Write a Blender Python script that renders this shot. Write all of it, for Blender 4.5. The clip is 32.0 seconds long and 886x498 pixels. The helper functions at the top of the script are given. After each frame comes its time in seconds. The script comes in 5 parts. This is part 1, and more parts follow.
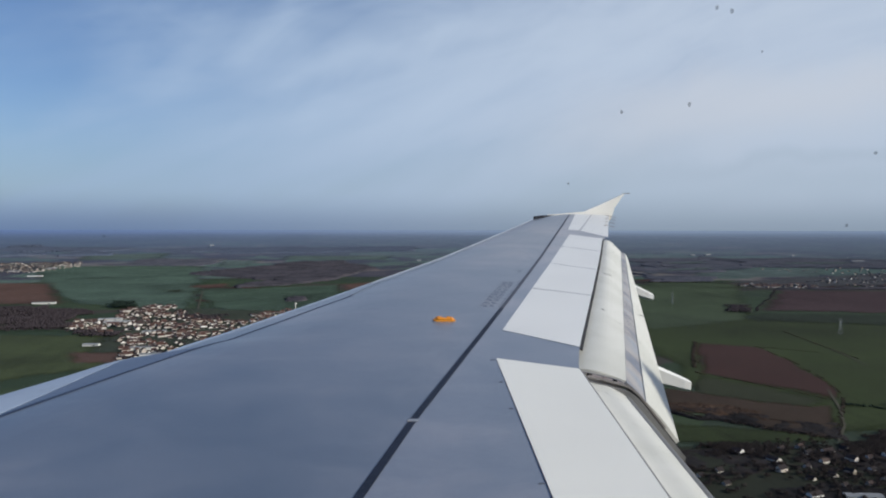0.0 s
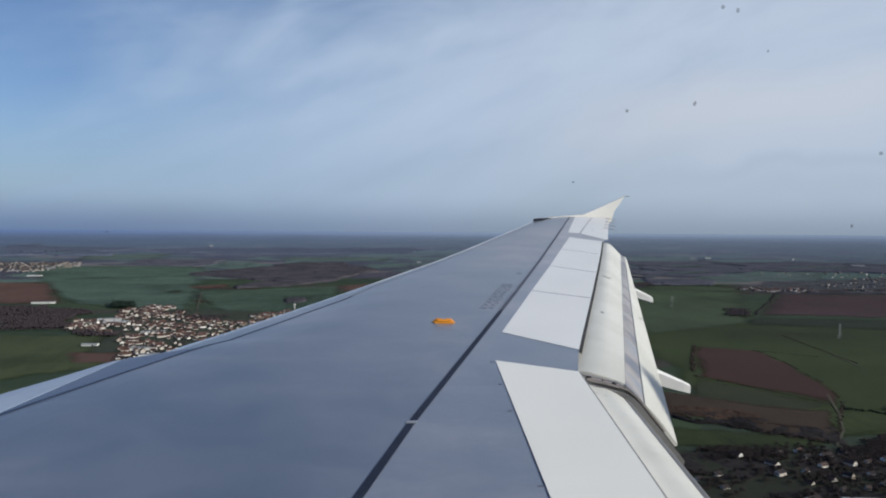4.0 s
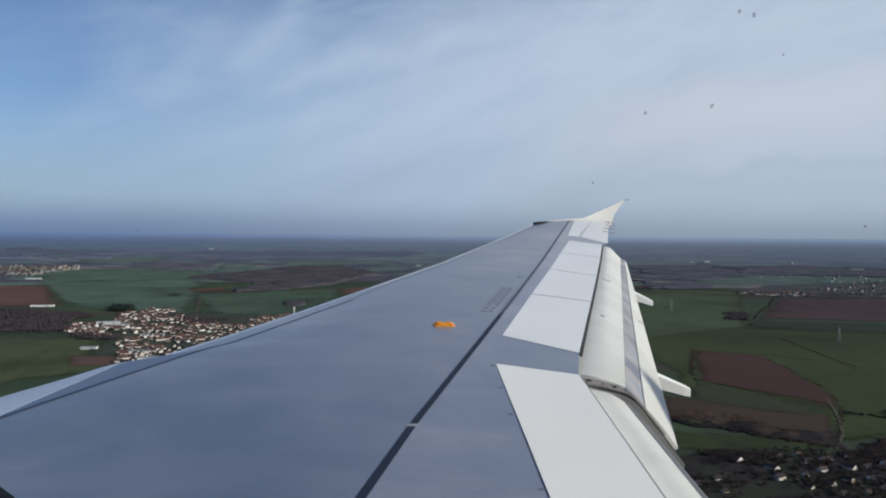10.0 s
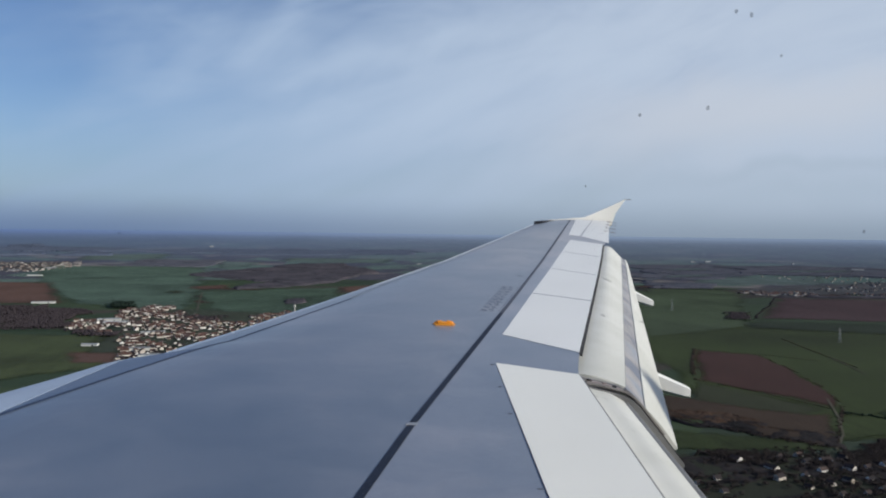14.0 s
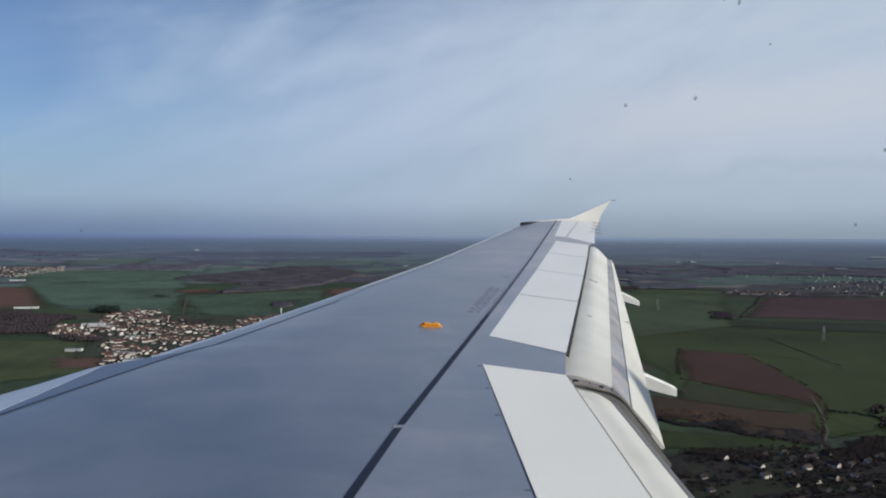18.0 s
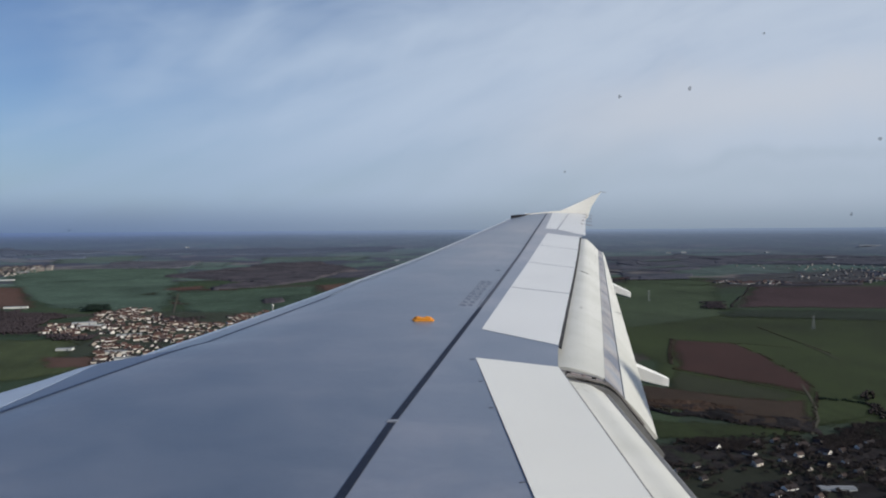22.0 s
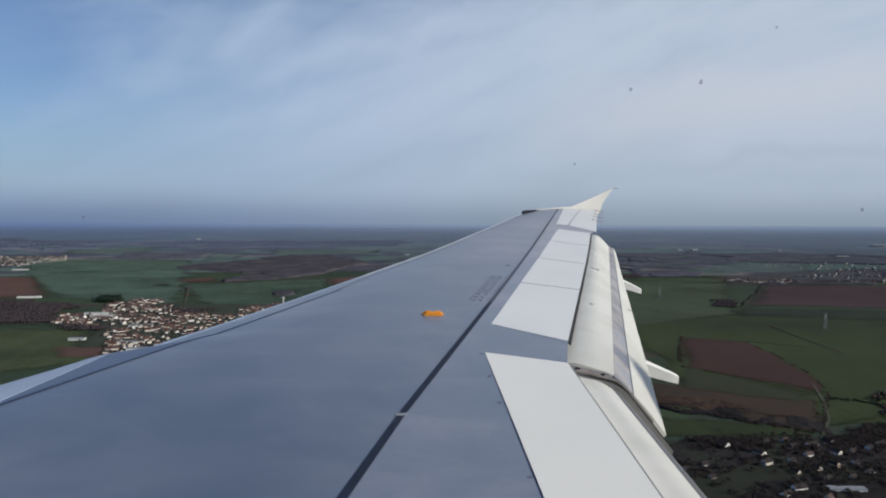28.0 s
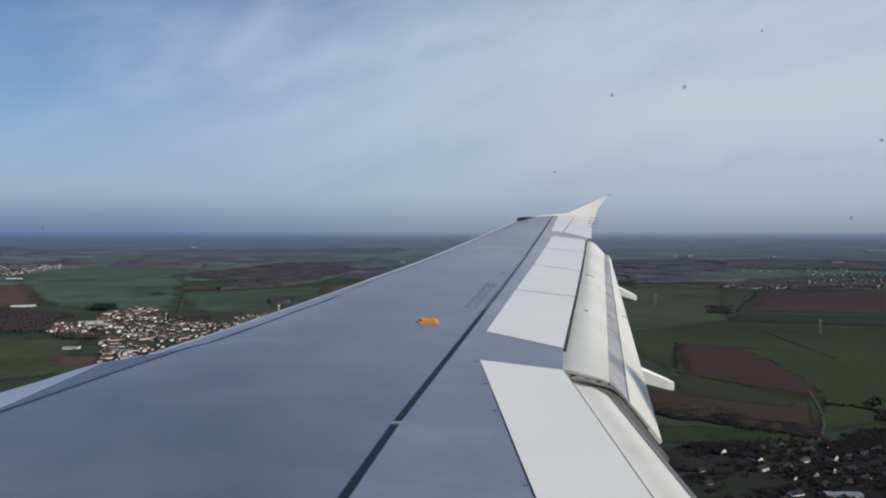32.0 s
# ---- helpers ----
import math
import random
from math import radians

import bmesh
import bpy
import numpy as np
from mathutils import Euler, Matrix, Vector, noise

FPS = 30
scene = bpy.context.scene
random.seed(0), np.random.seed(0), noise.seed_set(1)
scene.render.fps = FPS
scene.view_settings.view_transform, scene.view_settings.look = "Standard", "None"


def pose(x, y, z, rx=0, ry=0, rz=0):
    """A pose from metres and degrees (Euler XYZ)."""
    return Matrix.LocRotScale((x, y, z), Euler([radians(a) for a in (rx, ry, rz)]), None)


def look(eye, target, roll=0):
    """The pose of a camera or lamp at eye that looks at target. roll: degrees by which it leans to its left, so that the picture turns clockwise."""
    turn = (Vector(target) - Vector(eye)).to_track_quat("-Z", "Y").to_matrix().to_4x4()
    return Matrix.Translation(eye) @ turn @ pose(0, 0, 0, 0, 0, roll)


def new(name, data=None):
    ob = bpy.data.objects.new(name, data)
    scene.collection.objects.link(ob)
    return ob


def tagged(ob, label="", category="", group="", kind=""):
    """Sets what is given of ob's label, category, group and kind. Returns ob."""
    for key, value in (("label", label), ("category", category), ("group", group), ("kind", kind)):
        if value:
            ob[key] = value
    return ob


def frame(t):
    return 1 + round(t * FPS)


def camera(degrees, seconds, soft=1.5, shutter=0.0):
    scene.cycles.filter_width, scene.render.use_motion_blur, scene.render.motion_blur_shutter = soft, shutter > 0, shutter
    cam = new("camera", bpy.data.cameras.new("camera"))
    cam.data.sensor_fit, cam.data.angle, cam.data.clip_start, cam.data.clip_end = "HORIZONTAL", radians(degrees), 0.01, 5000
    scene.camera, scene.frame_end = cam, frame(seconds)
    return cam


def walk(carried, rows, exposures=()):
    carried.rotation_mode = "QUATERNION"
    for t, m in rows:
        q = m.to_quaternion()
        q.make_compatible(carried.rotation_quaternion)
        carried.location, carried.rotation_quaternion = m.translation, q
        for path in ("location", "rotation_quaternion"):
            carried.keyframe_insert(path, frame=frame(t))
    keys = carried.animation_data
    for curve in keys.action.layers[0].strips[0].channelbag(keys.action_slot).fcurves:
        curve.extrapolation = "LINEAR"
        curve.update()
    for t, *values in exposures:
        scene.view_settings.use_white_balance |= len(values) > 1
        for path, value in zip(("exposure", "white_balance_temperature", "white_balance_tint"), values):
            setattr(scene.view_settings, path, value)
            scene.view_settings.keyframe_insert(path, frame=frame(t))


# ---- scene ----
# The world is level; the aircraft flies 300 m above the fields, a little nose-down and banked.
ALT = 300.0
UP = Vector((-0.025, 0.0142, 1.0)).normalized()


def level_basis(up):
    """Rotation from the aircraft's axes (x aft, y outboard, z up through the floor) to the level world."""
    ax = (Vector((1, 0, 0)) - up * up.x).normalized()
    ay = up.cross(ax)
    return Matrix((ax, ay, up)).to_4x4()


AIR = Matrix.Translation((0, 0, ALT)) @ level_basis(UP)


def cabin_pose(x, y, z, yaw, pitch, roll):
    """A camera in the cabin: yaw to the tail, pitch up, roll with its right side up, in the aircraft's axes."""
    yw, pt, rl = radians(yaw), radians(pitch), radians(roll)
    fwd = Vector((math.sin(yw) * math.cos(pt), math.cos(yw) * math.cos(pt), math.sin(pt)))
    right = Vector((math.cos(yw), -math.sin(yw), 0))
    up = right.cross(fwd)
    r2 = right * math.cos(rl) + up * math.sin(rl)
    u2 = up * math.cos(rl) - right * math.sin(rl)
    m = Matrix((r2, u2, -fwd)).transposed().to_4x4()
    return AIR @ Matrix.Translation((x, y, z)) @ m


# ---- camera ----
PATH = [
    (0.0, 3.7623, 1.5631, 1.3116, 7.860, -2.090, 1.610),
    (0.5, 3.7605, 1.5611, 1.3107, 7.940, -2.011, 1.777),
    (1.0, 3.7575, 1.5581, 1.3093, 7.983, -1.992, 2.066),
    (1.5, 3.7605, 1.5614, 1.3109, 7.988, -1.966, 1.900),
    (2.0, 3.7614, 1.5624, 1.3103, 7.956, -1.936, 1.817),
    (2.5, 3.7652, 1.5686, 1.3128, 7.912, -1.899, 1.768),
    (3.0, 3.7621, 1.5635, 1.3120, 7.954, -1.858, 1.765),
    (3.5, 3.7617, 1.5644, 1.3110, 7.930, -1.885, 1.900),
    (5.5, 3.7589, 1.5615, 1.3099, 7.823, -2.040, 1.992),
    (6.0, 3.7602, 1.5633, 1.3101, 7.778, -2.032, 1.984),
    (6.5, 3.7578, 1.5623, 1.3099, 7.759, -2.018, 1.882),
    (7.0, 3.7589, 1.5636, 1.3105, 7.768, -1.989, 1.674),
    (7.5, 3.7563, 1.5627, 1.3101, 7.810, -1.952, 1.964),
    (8.0, 3.7565, 1.5667, 1.3099, 7.816, -1.818, 2.069),
    (8.5, 3.7543, 1.5629, 1.3095, 7.828, -1.737, 2.106),
    (9.0, 3.7548, 1.5639, 1.3094, 7.834, -1.688, 2.071),
    (9.5, 3.7543, 1.5641, 1.3091, 7.903, -1.714, 2.062),
    (10.0, 3.7538, 1.5605, 1.3090, 7.911, -1.683, 2.015),
    (10.5, 3.7565, 1.5658, 1.3096, 7.888, -1.703, 2.138),
    (11.0, 3.7562, 1.5635, 1.3096, 7.921, -1.749, 2.120),
    (11.5, 3.7563, 1.5629, 1.3094, 7.889, -1.701, 1.998),
    (12.0, 3.7571, 1.5640, 1.3100, 7.815, -1.628, 2.109),
    (12.5, 3.7566, 1.5630, 1.3095, 7.795, -1.602, 2.212),
    (13.0, 3.7569, 1.5637, 1.3095, 7.792, -1.631, 2.168),
    (13.5, 3.7587, 1.5664, 1.3104, 7.818, -1.758, 2.014),
    (14.0, 3.7579, 1.5650, 1.3106, 7.845, -1.792, 2.277),
    (14.5, 3.7570, 1.5602, 1.3098, 7.870, -1.679, 2.145),
    (16.5, 3.7551, 1.5626, 1.3096, 7.863, -1.567, 2.205),
    (17.0, 3.7504, 1.5643, 1.3074, 7.968, -1.521, 2.744),
    (17.5, 3.7553, 1.5684, 1.3075, 8.311, -1.495, 2.172),
    (18.0, 3.7610, 1.5732, 1.3088, 8.853, -1.612, 1.924),
    (18.5, 3.7616, 1.5711, 1.3097, 9.498, -1.660, 1.577),
    (19.0, 3.7627, 1.5717, 1.3103, 9.745, -1.739, 1.380),
    (19.5, 3.7637, 1.5752, 1.3103, 9.836, -1.782, 1.068),
    (20.0, 3.7680, 1.5777, 1.3118, 10.081, -2.018, 0.620),
    (20.5, 3.7636, 1.5723, 1.3113, 10.154, -2.049, 0.707),
    (21.0, 3.7658, 1.5772, 1.3112, 10.193, -2.062, 0.728),
    (21.5, 3.7551, 1.5663, 1.3088, 9.817, -2.067, 1.272),
    (22.0, 3.7605, 1.5757, 1.3091, 9.527, -2.057, 1.164),
    (22.5, 3.7599, 1.5741, 1.3085, 9.459, -1.979, 1.477),
    (23.0, 3.7589, 1.5704, 1.3097, 9.359, -1.970, 1.106),
    (23.5, 3.7595, 1.5664, 1.3114, 9.039, -1.843, 1.061),
    (24.0, 3.7614, 1.5608, 1.3132, 8.829, -1.732, 0.693),
    (24.5, 3.7635, 1.5660, 1.3123, 8.794, -1.626, 0.927),
    (25.0, 3.7643, 1.5714, 1.3111, 8.817, -1.566, 1.284),
    (25.5, 3.7636, 1.5771, 1.3090, 8.846, -1.710, 1.796),
    (27.5, 3.7623, 1.5770, 1.3083, 8.753, -2.495, 1.862),
    (28.0, 3.7606, 1.5743, 1.3080, 8.748, -2.481, 1.778),
    (28.5, 3.7624, 1.5736, 1.3082, 8.677, -2.392, 1.886),
    (29.0, 3.7653, 1.5761, 1.3091, 8.654, -2.336, 1.638),
    (29.5, 3.7651, 1.5782, 1.3087, 8.612, -2.348, 1.760),
    (30.0, 3.7667, 1.5766, 1.3096, 8.706, -2.301, 1.634),
    (30.5, 3.7645, 1.5746, 1.3090, 8.796, -2.263, 1.836),
    (31.0, 3.7658, 1.5734, 1.3106, 8.890, -2.204, 1.653),
    (31.5, 3.7687, 1.5790, 1.3098, 9.003, -1.930, 1.500),
    (32.0, 3.7670, 1.5807, 1.3089, 9.072, -1.931, 1.591),
]
cam = camera(60.29, 32.0, soft=2.0)
walk(cam, [(r[0], cabin_pose(*r[1:])) for r in PATH],
     [(0.0, 0.03, 6400, 9.5), (14.0, 0.02, 6400, 9.5), (20.0, 0.0, 6500, 10.0), (32.0, 0.0, 6500, 10.0)])

# ---- light ----
SUN_DIR = Vector((0.78, -0.42, 0.46)).normalized()
sun = new("sun", bpy.data.lights.new("sun", "SUN"))
sun.data.energy = 3.9
sun.data.angle = radians(0.6)
sun.data.color = (1.0, 0.93, 0.82)
sun.matrix_world = look((0, 0, 900), Vector((0, 0, 900)) - SUN_DIR)

world = bpy.data.worlds.new("sky")
scene.world = world
world.use_nodes = True


class Nodes:
    """Small helper to write node trees."""

    def __init__(self, tree):
        self.tree = tree

    def add(self, kind, inputs=None, **settings):
        n = self.tree.nodes.new(kind)
        for k, v in settings.items():
            setattr(n, k, v)
        for k, v in (inputs or {}).items():
            if isinstance(v, bpy.types.NodeSocket):
                self.tree.links.new(v, n.inputs[k])
            else:
                n.inputs[k].default_value = v
        return n

    def math(self, op, a, b=0.0, clamp=False):
        return self.add("ShaderNodeMath", {0: a, 1: b}, operation=op, use_clamp=clamp).outputs[0]

    def span(self, v, a, b, c=0.0, d=1.0):
        n = self.add("ShaderNodeMapRange", {0: v, 1: a, 2: b, 3: c, 4: d}, interpolation_type="SMOOTHSTEP")
        return n.outputs[0]

    def mix(self, f, a, b, blend="MIX"):
        n = self.add("ShaderNodeMix", {0: f, 6: a, 7: b}, data_type="RGBA", blend_type=blend)
        return n.outputs[2]

    def noise(self, vec, scale, detail=4.0, rough=0.55, dist=0.0):
        ins = {"Scale": scale, "Detail": detail, "Roughness": rough, "Distortion": dist}
        if vec is not None:
            ins["Vector"] = vec
        return self.add("ShaderNodeTexNoise", ins).outputs["Fac"]

    def ramp(self, f, stops):
        n = self.add("ShaderNodeValToRGB", {0: f})
        els = n.color_ramp.elements
        while len(els) < len(stops):
            els.new(0.5)
        for e, (p, c) in zip(els, stops):
            e.position, e.color = p, (*c, 1)
        return n.outputs[0]


def rgb(r, g, b):
    return (r, g, b, 1.0)


wn = world.node_tree
wn.nodes.clear()
S = Nodes(wn)
sky = S.add("ShaderNodeTexSky", sky_type="NISHITA", sun_disc=False, sun_elevation=math.asin(SUN_DIR.z),
            sun_rotation=math.atan2(SUN_DIR.x, SUN_DIR.y), altitude=300.0, air_density=1.0, dust_density=1.2, ozone_density=1.5)
way = S.add("ShaderNodeTexCoord").outputs["Generated"]
sep = S.add("ShaderNodeSeparateXYZ", {0: way})
high = sep.outputs[2]
blue = S.mix(1.0, sky.outputs[0], rgb(0.070, 0.080, 0.100), "MULTIPLY")
# thin high cloud, drawn out in slanting streaks
turned_way = S.add("ShaderNodeMapping", {0: way, "Rotation": (0, radians(20), 0)}).outputs[0]
streak = S.add("ShaderNodeMapping", {0: turned_way, "Scale": (0.8, 0.8, 3.0)}).outputs[0]
veil = S.noise(streak, 1.7, 5.0, 0.55, 0.6)
wisp = S.noise(streak, 5.5, 7.0, 0.6, 0.8)
cover = S.math("ADD", S.math("MULTIPLY", veil, 0.8), S.math("MULTIPLY", wisp, 0.30))
# the sky seen flat: across and up, as tangents from the wing's way
deep = S.math("MAXIMUM", sep.outputs[1], 0.25)
flat = S.add("ShaderNodeCombineXYZ", {0: S.math("DIVIDE", sep.outputs[0], deep), 1: S.math("DIVIDE", high, deep), 2: 0.0}).outputs[0]
warp = S.add("ShaderNodeTexNoise", {"Vector": flat, "Scale": 7.0, "Detail": 4.0}).outputs["Color"]
flat = S.mix(0.045, flat, warp, "LINEAR_LIGHT")


def ridge(p0, p1, width):
    """A soft streak of cloud along a line across the flat sky."""
    d = Vector((p1[0] - p0[0], p1[1] - p0[1], 0))
    length = d.length
    d.normalize()
    off = S.add("ShaderNodeVectorMath", {0: flat, 1: (p0[0], p0[1], 0)}, operation="SUBTRACT").outputs[0]
    u = S.math("DIVIDE", S.add("ShaderNodeVectorMath", {0: off, 1: d}, operation="DOT_PRODUCT").outputs["Value"], length)
    v = S.math("ABSOLUTE", S.add("ShaderNodeVectorMath", {0: off, 1: (-d.y, d.x, 0)}, operation="DOT_PRODUCT").outputs["Value"])
    ends = S.math("MULTIPLY", S.span(u, -0.35, 0.25), S.span(u, 0.75, 1.35, 1.0, 0.0))
    return S.math("MULTIPLY", ends, S.span(v, 0.0, width, 1.0, 0.0))


aft = S.math("MULTIPLY", sep.outputs[0], 0.55)
lift = S.math("MULTIPLY", high, -0.70)
cover = S.math("ADD", S.math("ADD", cover, aft), lift)
for p0, p1, width, gain in (((-0.045, 0.300), (-0.137, 0.200), 0.040, 0.09), ((0.190, 0.280), (-0.072, 0.196), 0.034, 0.10), ((0.155, 0.308), (-0.015, 0.245), 0.050, -0.02),
                            ((-0.30, 0.20), (-0.40, 0.15), 0.05, -0.10), ((-0.20, 0.17), (-0.40, 0.08), 0.05, 0.06)):
    cover = S.math("ADD", cover, S.math("MULTIPLY", ridge(p0, p1, width), gain))
cover = S.span(cover, 0.14, 0.74)
tone = S.mix(S.span(sep.outputs[0], -0.35, 0.55), rgb(0.405, 0.525, 0.70), rgb(0.500, 0.578, 0.700))
cloudy = S.mix(cover, blue, tone)
cloudy = S.mix(S.math("MULTIPLY", ridge((0.90, 0.225), (0.34, 0.135), 0.085), 0.60), cloudy, rgb(0.570, 0.602, 0.668))
cloudy = S.mix(S.math("MULTIPLY", ridge((0.86, 0.115), (0.45, 0.080), 0.018), 0.35), cloudy, rgb(0.370, 0.450, 0.550))
cloudy = S.mix(S.math("MULTIPLY", ridge((0.90, 0.072), (0.30, 0.045), 0.045), 0.35), cloudy, rgb(0.370, 0.455, 0.550))
low = S.span(high, 0.0, 0.17, 1.0, 0.0)
belt = S.mix(S.span(sep.outputs[0], -0.45, 0.5), rgb(0.245, 0.360, 0.545), rgb(0.360, 0.438, 0.530))
hazy = S.mix(S.math("MULTIPLY", low, 0.55), cloudy, belt)
low = S.span(high, -0.010, 0.052, 1.0, 0.0)
rim_tone = S.mix(S.span(sep.outputs[0], -0.45, 0.45), rgb(0.126, 0.190, 0.336), rgb(0.238, 0.298, 0.380))
hazy = S.mix(S.math("MULTIPLY", low, 0.9), hazy, rim_tone)
S.add("ShaderNodeOutputWorld", {0: S.add("ShaderNodeBackground", {0: hazy, 1: 1.0}).outputs[0]})


# ---- materials ----
def material(name, rough=0.6, metal=0.0, spec=0.5):
    m = bpy.data.materials.new(name)
    m.use_nodes = True
    m.node_tree.nodes.clear()
    n = Nodes(m.node_tree)
    b = n.add("ShaderNodeBsdfPrincipled", {"Roughness": rough, "Metallic": metal, "Specular IOR Level": spec})
    n.add("ShaderNodeOutputMaterial", {0: b.outputs[0]})
    return m, n, b


def link(n, out, node, slot):
    n.tree.links.new(out, node.inputs[slot])


def paint(name, colour, rough=0.35, vary=0.12, metal=0.0, scale=1.5, spec=0.5, streaks=0.0, run=0.35):
    """Aircraft paint or plain coating: slight mottling, fine grime along the airflow."""
    m, n, b = material(name, rough, metal, spec)
    pos = n.add("ShaderNodeTexCoord").outputs["Object"]
    big = n.noise(pos, scale, 5.0, 0.6)
    flow = n.add("ShaderNodeMapping", {0: pos, "Scale": (0.8, 9.0, 4.0)}).outputs[0]
    fine = n.noise(flow, scale * 4, 6.0, 0.65)
    f = n.math("ADD", n.math("MULTIPLY", big, 1.0 - run), n.math("MULTIPLY", fine, run + streaks))
    dark = tuple(c * (1 - vary) for c in colour)
    lite = tuple(min(1, c * (1 + vary)) for c in colour)
    col = n.ramp(f, [(0.3, dark), (0.5, colour), (0.72, lite)])
    link(n, col, b, "Base Color")
    link(n, n.span(big if run < 0.1 else fine, 0.3, 0.7, rough * 0.85, min(1, rough * 1.2)), b, "Roughness")
    return m


def wing_paint(name, gain, tint):
    """Satin blue-grey paint with sky reflections painted in as soft cloudy pale patches, faint rub streaks and small
    chips.
    """
    m, n, b = material(name, 0.30, 0.0, 1.0)
    pos = n.add("ShaderNodeTexCoord").outputs["Object"]
    long = n.add("ShaderNodeMapping", {0: pos, "Rotation": (0, 0, radians(-24)), "Scale": (0.75, 0.62, 1.0)}).outputs[0]
    cloud = n.noise(long, 0.85, 4.0, 0.55, 0.5)
    patch = n.noise(n.add("ShaderNodeMapping", {0: pos, "Rotation": (0, 0, radians(-30)), "Scale": (0.75, 1.15, 1.0)}).outputs[0], 2.0, 5.0, 0.6, 0.5)
    f = n.math("ADD", n.math("MULTIPLY", cloud, 0.58), n.math("MULTIPLY", patch, 0.42))
    stops = ((0.36, (0.117, 0.147, 0.201)), (0.5, (0.150, 0.178, 0.233)), (0.64, (0.215, 0.232, 0.283)))
    col = n.ramp(f, [(p, tuple(v * gain * t for v, t in zip(c, tint))) for p, c in stops])
    grain = n.noise(pos, 22.0, 4.0, 0.6)
    col = n.mix(1.0, col, n.ramp(grain, [(0.3, (0.95, 0.95, 0.95)), (0.7, (1.05, 1.05, 1.05))]), "MULTIPLY")
    # Sky sheen is painted in: the colour brightens from root to tip.
    outboard_sheen = n.add("ShaderNodeSeparateXYZ", {0: pos}).outputs[1]
    outboard_sheen = n.span(n.math("ADD", outboard_sheen, n.math("MULTIPLY", patch, 2.0)), 4.2, 11.5)
    col = n.mix(1.0, col, n.mix(outboard_sheen, rgb(0.88, 0.925, 0.965), rgb(1.28, 1.20, 1.13)), "MULTIPLY")
    # A warm glint near the tip is put into the colour too.
    outer_glint = n.span(n.math("ADD", n.add("ShaderNodeSeparateXYZ", {0: pos}).outputs[1], n.math("MULTIPLY", patch, 4.0)), 11.0, 16.0)
    col = n.mix(outer_glint, col, n.mix(1.0, col, rgb(1.20, 1.13, 1.03), "MULTIPLY"))
    link(n, col, b, "Base Color")
    return m


def flap_paint():
    """Warm white paint with oily smears, thin grime runs and rubbed edges."""
    m, n, b = material("flap white paint", 0.45, 0.0, 0.4)
    pos = n.add("ShaderNodeTexCoord").outputs["Object"]
    soft = n.noise(pos, 1.4, 4.0, 0.55)
    col = n.ramp(soft, [(0.3, (0.48, 0.482, 0.435)), (0.52, (0.565, 0.567, 0.525)), (0.7, (0.62, 0.62, 0.585))])
    run = n.noise(n.add("ShaderNodeMapping", {0: pos, "Scale": (1.2, 11.0, 1.2)}).outputs[0], 1.6, 5.0, 0.65)
    col = n.mix(n.math("MULTIPLY", n.span(run, 0.58, 0.80), 0.16), col, rgb(0.30, 0.285, 0.245))
    blot = n.noise(pos, 7.0, 4.0, 0.6, 0.4)
    col = n.mix(n.math("MULTIPLY", n.span(blot, 0.64, 0.76), 0.45), col, rgb(0.26, 0.245, 0.22))
    link(n, col, b, "Base Color")
    return m


def vane_metal():
    """Bare dull metal with bluish rubbed bands, pinkish primer showing and oily stains."""
    m, n, b = material("vane bare metal", 0.5, 0.15, 0.4)
    pos = n.add("ShaderNodeTexCoord").outputs["Object"]
    band = n.noise(n.add("ShaderNodeMapping", {0: pos, "Rotation": (0, 0, radians(20)), "Scale": (0.7, 2.4, 1.0)}).outputs[0], 1.5, 3.0, 0.5, 0.4)
    col = n.ramp(band, [(0.34, (0.145, 0.165, 0.215)), (0.46, (0.225, 0.225, 0.24)), (0.56, (0.36, 0.34, 0.335)), (0.68, (0.25, 0.28, 0.33))])
    oil = n.noise(n.add("ShaderNodeMapping", {0: pos, "Scale": (9.0, 1.1, 2.0)}).outputs[0], 2.2, 5.0, 0.65)
    col = n.mix(n.math("MULTIPLY", n.span(oil, 0.56, 0.72), 0.7), col, rgb(0.075, 0.080, 0.10))
    link(n, col, b, "Base Color")
    return m


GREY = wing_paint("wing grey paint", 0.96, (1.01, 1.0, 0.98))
# Brighter copy of the wing grey: light on the rear camber, put into colour.
GREY_REAR_LIT = wing_paint("rear wing grey with light painted in", 1.22, (1.05, 1.0, 0.95))
FENCE = paint("bright fence white", (0.86, 0.84, 0.77), 0.4, 0.04)
WHITE = paint("white panel paint", (0.765, 0.768, 0.742), 0.38, 0.06, scale=1.2)
INNER = paint("inboard panel white", (0.785, 0.782, 0.725), 0.4, 0.07, scale=0.9)
CREAM = flap_paint()
SLAT = paint("slat pale metal", (0.43, 0.51, 0.62), 0.6, 0.10, metal=0.1)
# Same metal for the outer lips, with sun on their curve painted in.
SLAT_SUNLIT = paint("sunlit slat metal", (0.70, 0.74, 0.78), 0.5, 0.06, metal=0.1)
SLATG = paint("slat grey paint", (0.118, 0.152, 0.222), 0.40, 0.14, scale=0.8, spec=0.5, run=0.05)
NAVY = paint("dark blue gap", (0.022, 0.038, 0.080), 0.5, 0.2, scale=5.0, spec=0.5)
VANE2 = paint("dull vane metal", (0.19, 0.19, 0.188), 0.5, 0.25, metal=0.3, scale=4.0)
VANE = vane_metal()
SEAL = paint("black sealant", (0.016, 0.022, 0.040), 0.6, 0.25, scale=6.0, spec=0.25)
SEAL_WORN = paint("worn sealant", (0.076, 0.084, 0.110), 0.6, 0.25, scale=6.0, spec=0.3)
GAPM = paint("near-black gap fill", (0.012, 0.012, 0.014), 0.8, 0.2)
